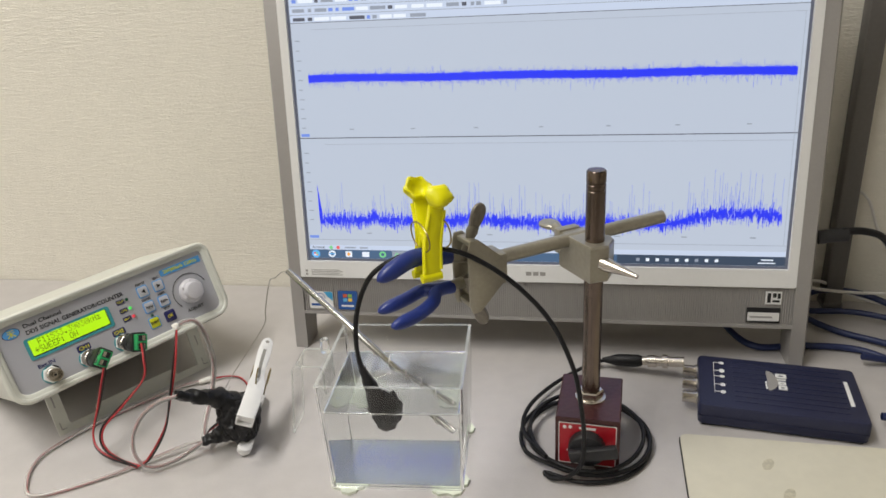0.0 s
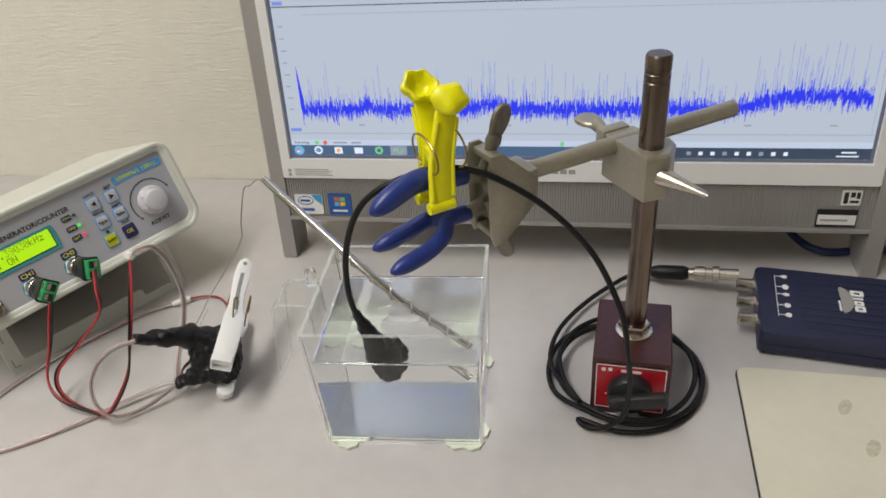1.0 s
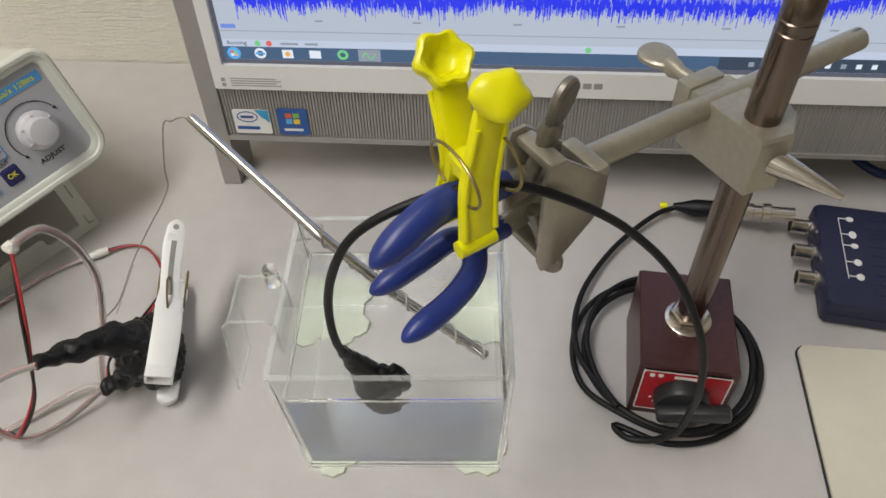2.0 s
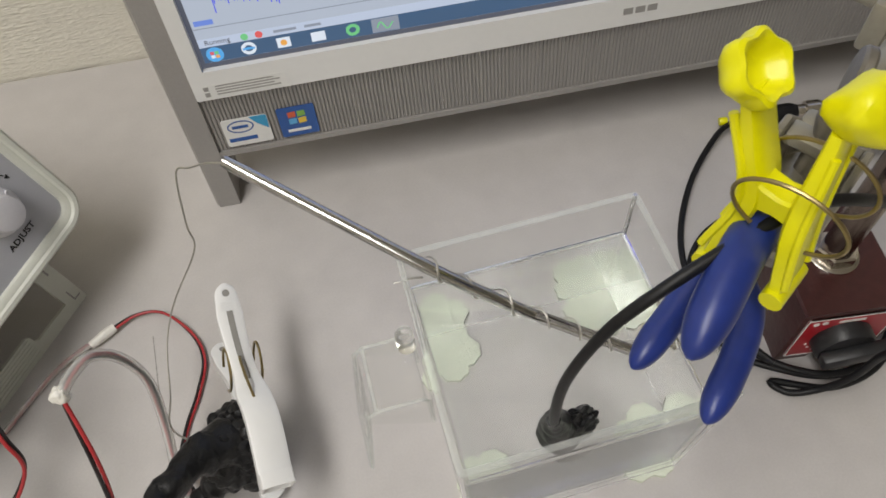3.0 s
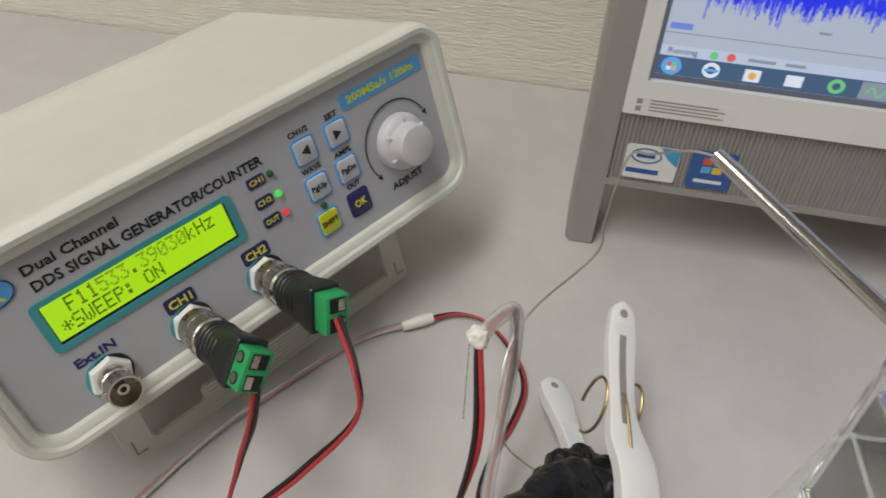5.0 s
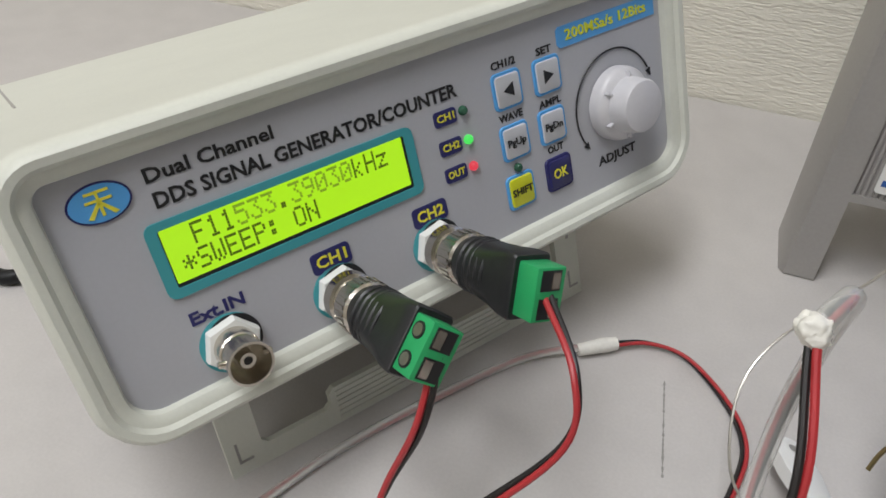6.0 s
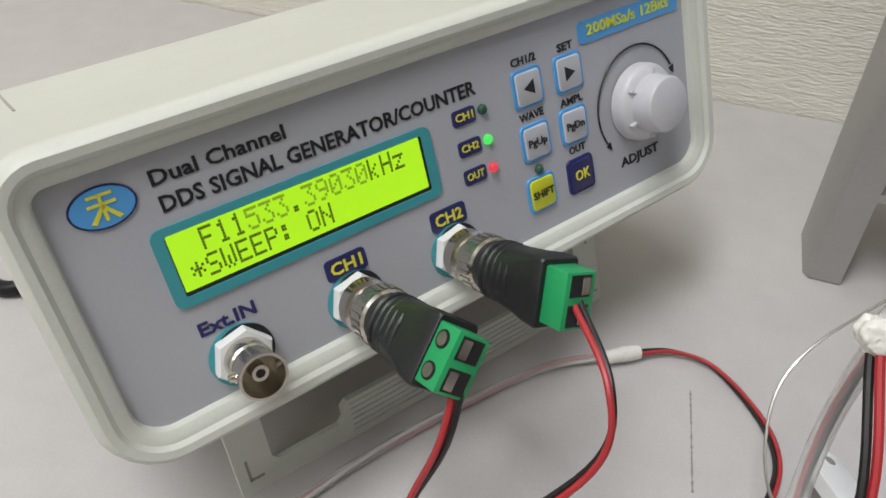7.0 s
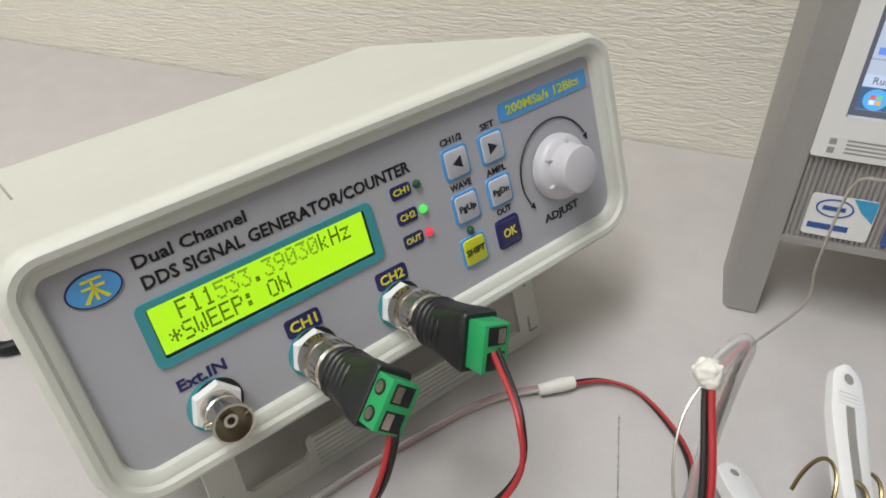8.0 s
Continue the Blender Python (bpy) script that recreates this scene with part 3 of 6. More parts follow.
    for i, (a, b, w, q) in enumerate(((0.2065, 0.062, 0.003, 0.009), (0.2110, 0.0625, 0.006, 0.002), (0.2110, 0.067, 0.003, 0.004), (0.2150, 0.066, 0.0025, 0.005))):
        part("sticker_bar", boxed(a, a + w, b, b + q, zg, zg + 0.0006), INK, st, smooth=False)
    st = part("black_sticker", boxed(0.1900, 0.2185, 0.0425, 0.0570, zg, zg + 0.0004), INK, mon, "small black sticker with a white strip", smooth=False)
    part("sticker_strip", boxed(0.1910, 0.2178, 0.0445, 0.0525, zg, zg + 0.0006), PAPER, st, smooth=False)
    part("sticker_bar", boxed(0.1930, 0.2120, 0.0475, 0.0490, zg, zg + 0.0008), SILVER_DARK, st, smooth=False)
    # power plug in the right flank
    plug = part("power_plug", tubed([(0.2480, 0.118, -0.018), (0.2600, 0.120, -0.018), (0.2720, 0.121, -0.019)], 0.0065, steps=3), BLACK, mon, "black plug in the computer's flank")
    return mon


build_monitor()


# ---- signal generator ----
GEN = basis(Vector((-0.49945, 0.54056, 0.07798)), Vector((0.54932, 0.83401, 0.05169)), Vector((-0.30806, 0.14463, 0.94031)), Vector((0.77675, -0.53246, 0.33638)))
# local frame: x along the panel, y up the panel, z out of it

DOTS = {
    "F": "1f 10 10 1e 10 10 10", "0": "0e 11 13 15 19 11 0e", "1": "04 0c 04 04 04 04 0e", "3": "1f 02 04 02 01 11 0e", "5": "1f 10 1e 01 01 11 0e",
    "9": "0e 11 11 0f 01 02 0c", ".": "00 00 00 00 00 0c 0c", "k": "10 10 12 14 18 14 12", "H": "11 11 11 1f 11 11 11", "z": "00 00 1f 02 04 08 1f",
    "*": "00 04 15 0e 15 04 00", "S": "0f 10 10 0e 01 01 1e", "W": "11 11 11 15 15 15 0a", "E": "1f 10 10 1e 10 10 1f", "P": "1e 11 11 1e 10 10 10",
    ":": "00 0c 0c 00 0c 0c 00", "O": "0e 11 11 11 11 11 0e", "N": "11 11 19 15 13 11 11", " ": "00 00 00 00 00 00 00",
}


def dot_text(text, x, y, z, pitch=0.0035, dot=0.00056):
    bm = bmesh.new()
    for i, ch in enumerate(text):
        for r, bits in enumerate(DOTS[ch].split()):
            for c in range(5):
                if int(bits, 16) >> (4 - c) & 1:
                    px, py = x + i * pitch + c * dot * 1.06, y - r * dot * 1.32
                    k = [bm.verts.new((px + a, py + b, z)) for a, b in ((0, 0), (dot, 0), (dot, dot * 1.2), (0, dot * 1.2))]
                    bm.faces.new(k)
    return bm


def build_generator():
    gen = thing("signal_generator", GEN, "pale plastic signal generator with lit green display, propped up", "signal generator")
    mm = 0.001

    def outline(inset, n):
        w, h = (198 - 2 * inset) * mm, (73 - 2 * inset) * mm
        pts = rounded(w, h, (max(3, 15 - inset) * mm, max(3, 15 - inset) * mm, max(3, 11 - inset) * mm, max(3, 11 - inset) * mm), 7, 73.6 * mm, 2.6 * mm)
        return [(x, y, n * mm) for x, y in pts]

    body = ring_loft(bmesh.new(), [outline(7, -150), outline(1.5, -150), outline(0.3, -147), outline(0, -130), outline(0, -6), outline(-0.3, -5.5), outline(-0.6, 1), outline(0.2, 3.4), outline(1.4, 4.3), outline(3.2, 4.1), outline(4.2, 3.0), outline(5.6, 2.8), outline(7.0, 1.8), outline(7.8, -1.5)], True, False)
    part("case", body, CASE, gen, "greenish-white plastic case with rounded front rim")
    part("case_seam", boxed(-11.4 * mm, -10.6 * mm, 38.9 * mm, 39.25 * mm, -136 * mm, -70 * mm), SILVER, gen, smooth=False)
    part("front_panel", plate([p[:2] for p in outline(7.1, 0)], -0.0016, 0.0), PANEL, gen, "blue-grey printed front panel", smooth=False)
    z = 0.0004
    # display
    part("display_frame", frame_plate(rounded(70.4 * mm, 18.6 * mm, 2.2 * mm, 4, 34.2 * mm, 6.9 * mm), rounded(65.0 * mm, 14.4 * mm, 0.6 * mm, 4, 34.2 * mm, 7.1 * mm), -0.001, 0.0006), TEAL, gen, "teal display frame", smooth=False)
    # off-centre black ring paints the frame's shadow onto the display's border
    part("display_shadow_edge", frame_plate(rounded(65.2 * mm, 14.6 * mm, 0.4 * mm, 2, 34.2 * mm, 7.1 * mm), rounded(64.0 * mm, 13.3 * mm, 0.3 * mm, 2, 34.0 * mm, 7.5 * mm), -0.0004, 0.0002), INK, gen, smooth=False)
    lcd = part("display", boxed(1.9 * mm, 66.5 * mm, 0.2 * mm, 14.2 * mm, -0.0014, 0.0001), LCD_GREEN, gen, "lit yellow-green liquid crystal display", smooth=False)
    part("display_text", dot_text("F11", 8.8 * mm, 12.8 * mm, 0.00025), LCD_DOT, lcd, smooth=False)
    part("display_text", dot_text("533", 19.3 * mm, 12.8 * mm, 0.00025), LCD_FAINT, lcd, smooth=False)
    part("display_text", dot_text(".", 29.8 * mm, 12.8 * mm, 0.00025), LCD_DOT, lcd, smooth=False)
    part("display_text", dot_text("39030", 33.3 * mm, 12.8 * mm, 0.00025), LCD_FAINT, lcd, smooth=False)
    part("display_text", dot_text("kHz", 50.8 * mm, 12.8 * mm, 0.00025), LCD_DOT, lcd, smooth=False)
    part("display_text", dot_text("*SWEEP: ON", 4.6 * mm, 6.7 * mm, 0.00025), LCD_DOT, lcd, smooth=False)
    # emblem as plain shapes
    em = part("emblem", plate(ellipse(6.7 * mm, 4.4 * mm, -6.5 * mm, 24.6 * mm), 0, z), NAVY, gen, "blue oval emblem with a yellow mark", smooth=False)
    part("emblem_field", plate(ellipse(6.25 * mm, 4.0 * mm, -6.5 * mm, 24.6 * mm), 0, z * 1.3), SKY_BLUE, em, smooth=False)
    for pts in (((-10, 27.4), (-5, 27.4), (-5, 26.8), (-10, 26.8)), ((-10.4, 25.6), (-4.8, 25.6), (-4.8, 25.0), (-10.4, 25.0)), ((-7.9, 27.4), (-7.3, 27.4), (-7.3, 25.0), (-7.9, 25.0)),
                ((-7.9, 25.0), (-7.0, 25.0), (-9.8, 21.6), (-10.8, 21.9)), ((-8.1, 25.0), (-7.2, 25.0), (-4.4, 21.9), (-5.4, 21.6)), ((-7.9, 24.8), (-7.2, 24.8), (-7.2, 21.8), (-7.9, 21.8))):
        part("emblem_stroke", plate([((a + 1.1) * mm, b * mm) for a, b in pts][::-1], 0, z * 1.7), YELLOW_INK, em, smooth=False)
    # printed words
    part_mesh("title_print", fitted("Dual Channel", 30.2 * mm, 4.6 * mm, 3.6 * mm, 26.4 * mm, z * 0.3, 0.00010), INK, gen, smooth=False)
    part_mesh("title_print", fitted("DDS SIGNAL GENERATOR/COUNTER", 81.8 * mm, 5.0 * mm, 3.8 * mm, 20.6 * mm, z * 0.3, 0.00012), INK, gen, smooth=False)
    part_mesh("input_print", fitted("Ext.IN", 13.4 * mm, 4.5 * mm, 1.3 * mm, -8.9 * mm, z * 0.3, 0.00013), NAVY, gen, smooth=False)
    part_mesh("knob_print", fitted("ADJUST", 16.6 * mm, 4.0 * mm, 133.0 * mm, -17.6 * mm, z * 0.3, 0.00009), INK, gen, smooth=False)
    for text, x, y, w in (("CH1/2", 102.2, 22.9, 8.5), ("SET", 117.0, 22.5, 5.7), ("WAVE", 102.0, 7.9, 8.5), ("AMPL", 116.8, 7.4, 8.4), ("OUT", 116.5, -6.8, 6.2)):
        part_mesh("key_print", fitted(text, w * mm, 3.0 * mm, (x - w / 2) * mm, y * mm, z * 0.3, 0.00006), INK, gen, smooth=False)
    badge = part("rating_badge", plate([(123.2 * mm, 21.4 * mm), (162.6 * mm, 21.4 * mm), (162.6 * mm, 27.4 * mm), (123.2 * mm, 27.4 * mm), (122.2 * mm, 26.5 * mm), (122.2 * mm, 22.3 * mm)], 0, z), SKY_BLUE, gen, "blue badge with yellow print", smooth=False)
    part_mesh("badge_print", fitted("200MSa/s 12Bits", 33.5 * mm, 4.2 * mm, 125.3 * mm, 24.5 * mm, z * 1.3, 0.00006), LIME_KEY, badge, smooth=False)
    # keys
    for text, x, y, face, ink in (("<", 102.1, 15.6, KEY_WHITE, INK), (">", 116.9, 15.4, KEY_WHITE, INK), ("PgUp", 102.0, 0.5, KEY_WHITE, INK), ("PgDn", 116.3, 0.5, KEY_WHITE, INK), ("SHIFT", 101.2, -14.5, LIME_KEY, INK), ("OK", 116.4, -14.5, NAVY, YELLOW_INK)):
        rim = ring_loft(bmesh.new(), [[(a, b, n) for a, b in rounded(s * mm, s * 1.04 * mm, 1.6 * mm, 4, x * mm, y * mm)] for s, n in ((10.2, 0.0), (10.2, 0.0003), (9.9, 0.0006))])
        key = part("key", rim, NAVY if text == "OK" else SKY_BLUE, gen, {"SHIFT": "lime key with blue rim", "OK": "navy key with yellow print"}.get(text, "pale key with blue rim"))
        part("key_face", ring_loft(bmesh.new(), [[(a, b, n) for a, b in rounded(s * mm, s * 1.04 * mm, 1.1 * mm, 4, x * mm, y * mm)] for s, n in ((8.5, 0.0005), (8.5, 0.0008), (8.1, 0.001))]), face, key)
        if text in "<>":
            s = -1 if text == "<" else 1
            tri_ = [((x + s * 1.9) * mm, y * mm), ((x - s * 1.7) * mm, (y + 2.0) * mm), ((x - s * 1.7) * mm, (y - 2.0) * mm)]
            part("arrow_print", plate(tri_ if s < 0 else tri_, 0.0009, 0.00115), ink, key, smooth=False)
        else:
            w = {"PgUp": 6.6, "PgDn": 6.6, "SHIFT": 7.6, "OK": 5.6}[text]
            part_mesh("key_word", fitted(text, w * mm, (4.4 if text == "OK" else 3.0) * mm, (x - w / 2) * mm, y * mm, 0.0012, 0.00005), ink, key, smooth=False)
    for y, mat, word in ((14.7, LED_OFF, "CH1"), (6.5, LED_GREEN, "CH2"), (-1.3, LED_RED, "OUT")):
        part("indicator_lamp", lathed([(1.35 * mm, 0), (1.35 * mm, 0.7 * mm), (0.9 * mm, 1.4 * mm), (0.1 * mm, 1.6 * mm)], 16, pose(86.3 * mm, y * mm, 0)), mat, gen, "unlit lamp" if mat is LED_OFF else "lit lamp")
        tag = part("lamp_tag", plate(rounded(7.2 * mm, 4.2 * mm, 0.9 * mm, 3, 80.4 * mm, (y - 0.1) * mm), 0, z), NAVY, gen, smooth=False)
        part_mesh("tag_print", fitted(word, 5.6 * mm, 2.8 * mm, 77.6 * mm, (y - 0.1) * mm, z * 1.3, 0.00004), YELLOW_INK, tag, smooth=False)
    part("indicator_lamp", lathed([(1.35 * mm, 0), (1.35 * mm, 0.7 * mm), (0.9 * mm, 1.3 * mm), (0.1 * mm, 1.5 * mm)], 16, pose(101.4 * mm, -7.4 * mm, 0)), LED_OFF, gen, "unlit lamp")
    # knob and its arc
    kx, ky = 142.7 * mm, -0.9 * mm
    knob = part("knob", lathed([(11.5 * mm, 0.4 * mm), (11.5 * mm, 2.6 * mm), (11.2 * mm, 3.8 * mm), (10.4 * mm, 4.8 * mm), (9.3 * mm, 5.4 * mm), (8.7 * mm, 5.8 * mm), (8.35 * mm, 8 * mm), (8.1 * mm, 11.2 * mm), (7.7 * mm, 11.9 * mm), (6.9 * mm, 12.2 * mm), (0.2 * mm, 12.25 * mm)], 48, pose(kx, ky, 0)), KNOB, gen, "pale grey turning knob")
    for i in range(6):
        part("knob_rib", boxed(8.0 * mm, 10.4 * mm, -0.45 * mm, 0.45 * mm, 4.4 * mm, 6.6 * mm, bevel=0.25 * mm, m=pose(kx, ky, 0) @ pose(0, 0, 0, 0, 0, i * 60 + 25)), KNOB, knob)
    arc = [(kx + 16.7 * mm * math.cos(radians(a)), ky + 16.7 * mm * math.sin(radians(a)), 0.0003) for a in range(25, 213, 6)]
    part("turn_arc", tubed(arc, 0.00028, seg=6, steps=1), INK, gen, smooth=False)
    for a, s in ((213, 1), (22, -1)):
        cx, cy = kx + 16.7 * mm * math.cos(radians(a)), ky + 16.7 * mm * math.sin(radians(a))
        d = Vector((-math.sin(radians(a)), math.cos(radians(a)))) * s
        q = Vector((-d.y, d.x))
        pts = [Vector((cx, cy)) + d * 2.4 * mm, Vector((cx, cy)) + q * 1.0 * mm, Vector((cx, cy)) - q * 1.0 * mm]
        part("arc_arrow", plate([tuple(p) for p in pts], 0, z), INK, gen, smooth=False)
    # sockets
    for name, x, y in (("Ext", 8.2, -18.4), ("CH1", 38.6, -18.7), ("CH2", 69.5, -18.8)):
        ring = part("socket_ring", plate(ellipse(7.7 * mm, 7.7 * mm, x * mm, y * mm), 0, z), TEAL, gen, smooth=False)
        part("socket_hole", plate(ellipse(7.0 * mm, 7.0 * mm, (x + 0.9) * mm, (y + 0.2) * mm), 0, z * 1.4), INK, ring, smooth=False)
        soc = part("socket", lathed([(7.3 * mm, 0.3 * mm), (7.3 * mm, 2.4 * mm), (6.8 * mm, 3.0 * mm), (5.0 * mm, 3.0 * mm)], 6, pose(x * mm, y * mm, 0, 0, 0, 12)), WHITE_NYLON, gen, "white nut of a coaxial socket")
        if name == "Ext":
            m = pose(x * mm, y * mm, 3.0 * mm)
            part("barrel", lathed([(5.2 * mm, 0), (5.2 * mm, 4 * mm), (4.8 * mm, 4.4 * mm), (4.9 * mm, 9.6 * mm), (5.5 * mm, 10.2 * mm), (5.5 * mm, 11.2 * mm), (4.9 * mm, 11.2 * mm), (4.6 * mm, 3.5 * mm), (0.2 * mm, 3.5 * mm)], 32, m), NICKEL, soc, "open nickel socket barrel")
            part("insulator", lathed([(1.9 * mm, 3.4 * mm), (1.9 * mm, 9.0 * mm), (1.1 * mm, 9.0 * mm), (0.9 * mm, 7.5 * mm)], 20, m), NICKEL, soc)
            part("pin_hole", lathed([(0.9 * mm, 8.6 * mm), (0.9 * mm, 9.1 * mm), (0.1 * mm, 9.1 * mm)], 12, m), INK, soc)
            for a in (80, 260):
                part("lug", lathed([(0.9 * mm, 4.2 * mm), (0.9 * mm, 6.2 * mm), (0.6 * mm, 6.5 * mm)], 10, m @ pose(0, 0, 7 * mm) @ pose(0, 0, 0, 90, 0, a)), NICKEL, soc)
        else:
            tag = part("socket_tag", plate(rounded(11.2 * mm, 5.8 * mm, 1.2 * mm, 3, x * mm, (y + 9.6) * mm), 0, z), NAVY, gen, smooth=False)
            part_mesh("tag_print", fitted(name, 8.6 * mm, 4.4 * mm, (x - 4.3) * mm, (y + 9.6) * mm, z * 1.3, 0.00008), YELLOW_INK, tag, smooth=False)
    # fold-out stand below the front
    foot = GEN.inverted() @ Vector((-0.497, 0.5425, 0.0))
    foot2 = GEN.inverted() @ Vector((-0.4185, 0.6645, 0.0))
    top = Vector((foot.x, -33.4 * mm, -26 * mm))
    ax = (foot2 - foot).normalized()
    ay = (top - foot)
    height = ay.length
    ay = (ay - ax * ay.dot(ax)).normalized()
    S = basis(foot, ax, ay, ax.cross(ay))
    W = (foot2 - foot).length
    H = height
    we, he = W / mm, H / mm
    shape = [(0, 0), (we, 0), (we, he), (we - 11, he), (we - 11, 6.5), (we - 33, 6.5), (we - 35, 8), (we - 35, 11.5), (we - 37, 13), (37, 13), (35, 11.5), (35, 8), (33, 6.5), (13, 6.5), (11, 8.5), (11, he), (0, he)]
    bm = plate([(a * mm, b * mm) for a, b in shape], -2.5 * mm, 0)
    bmesh.ops.transform(bm, matrix=S, verts=bm.verts)
    stand = part("stand", bm, CASE, gen, "fold-out plastic stand with ribbed plate", smooth=False)
    for i in range(6):
        part("stand_rib", boxed(37 * mm, W - 37 * mm, (1.6 + i * 1.8) * mm, (2.6 + i * 1.8) * mm, 0, 0.5 * mm, m=S), CASE, stand, smooth=False)
    for x in (4, W / mm - 5.2):
        part("stand_slot", boxed(x * mm, (x + 1.1) * mm, (H / mm - 16) * mm, (H / mm - 6) * mm, 0, 0.2 * mm, m=S), SILVER_DARK, stand, smooth=False)
        part("stand_slot", boxed((x - 1) * mm, (x + 3.5) * mm, 4 * mm, 4.8 * mm, 0, 0.2 * mm, m=S), SILVER_DARK, stand, smooth=False)
        part("stand_slot", boxed((x - 1) * mm, (x - 0.2) * mm, 4 * mm, 11 * mm, 0, 0.2 * mm, m=S), SILVER_DARK, stand, smooth=False)
    part("underside", boxed(2 * mm, 150 * mm, -33.7 * mm, -33.0 * mm, -140 * mm, -8 * mm), CASE, gen, smooth=False)
    return gen


build_generator()


def build_adapter(x, y, turn):
    m = GEN @ pose(x * 0.001, y * 0.001, 0.0012, 0, 0, turn)
    mm = 0.001
    ad = thing("terminal_adapter", m, "black coaxial plug adapter with a green screw terminal block", "adapter", "adapters on the generator")
    part("collar", lathed([(5.3 * mm, 0), (5.3 * mm, 3 * mm), (6.9 * mm, 3.2 * mm), (6.9 * mm, 6.5 * mm), (6.0 * mm, 7 * mm), (6.0 * mm, 9.5 * mm), (7.2 * mm, 10 * mm), (7.2 * mm, 14.8 * mm), (6.6 * mm, 15.4 * mm)], 32), NICKEL, ad, "knurled nickel collar")
    for i in range(24):
        a = radians(i * 15)
        part("knurl", boxed(7.0 * mm, 7.5 * mm, -0.4 * mm, 0.4 * mm, 10.3 * mm, 14.5 * mm, m=pose(0, 0, 0, 0, 0, i * 15)), NICKEL, ad, smooth=False)
    loops = []
    for z, w, h, r in ((14.6, 12.6, 12.6, 6.2), (18, 14.2, 14.2, 6.8), (24, 13.6, 14.6, 5.5), (30, 12.2, 15.4, 3.5), (34, 11.6, 16.2, 1.8), (38, 11.4, 16.4, 1.2), (38.6, 10.6, 15.6, 0.9)):
        loops.append([(a, b, z * mm) for a, b in rounded(w * mm, h * mm, r * mm, 5)])
    part("body", ring_loft(bmesh.new(), loops), BLACK, ad, "black plastic grip")
    for i in range(5):
        zz = 19 + i * 2.2
        loops = [[(a, b, q * mm) for a, b in rounded((14.7 - i * 0.25 + k) * mm, (14.9 + k) * mm, 6 * mm, 4)] for q, k in ((zz - 0.5, -0.6), (zz, 0), (zz + 0.5, -0.6))]
        part("grip_rib", ring_loft(bmesh.new(), loops), BLACK, ad)
    blk = part("terminal_block", boxed(-4.8 * mm, 4.0 * mm, -6.6 * mm, 6.6 * mm, 37.5 * mm, 45.2 * mm, bevel=0.4 * mm), GREEN, ad, "green screw terminal block")
    for yy in (-3.4, 3.4):
        part("wire_hole", boxed(-3.4 * mm, 2.6 * mm, (yy - 2.5) * mm, (yy + 2.5) * mm, 45.0 * mm, 45.3 * mm), INK, blk, smooth=False)
        part("clamp_plate", boxed(-3.0 * mm, -0.6 * mm, (yy - 2.0) * mm, (yy + 2.0) * mm, 45.1 * mm, 45.5 * mm), NICKEL, blk, smooth=False)
        part("screw_hole", lathed([(2.0 * mm, 0), (2.0 * mm, 0.25 * mm), (0.1 * mm, 0.25 * mm)], 16, pose(-4.8 * mm, yy * mm, 41.4 * mm, 0, -90, 0)), INK, blk)
        part("screw_head", lathed([(1.5 * mm, 0.2 * mm), (1.5 * mm, 0.4 * mm), (0.1 * mm, 0.4 * mm)], 14, pose(-4.8 * mm, yy * mm, 41.4 * mm, 0, -90, 0)), WORN, blk)
    return ad


build_adapter(38.6, -18.7, -45)
build_adapter(69.5, -18.8, 158)


# ---- water tank ----
TANK = pose(-0.1945, 0.5485, 0.0, 0, 0, 4.0)
TW, TD, TH, TT = 0.104, 0.093, 0.092, 0.0024
WATER_Z = 0.0685


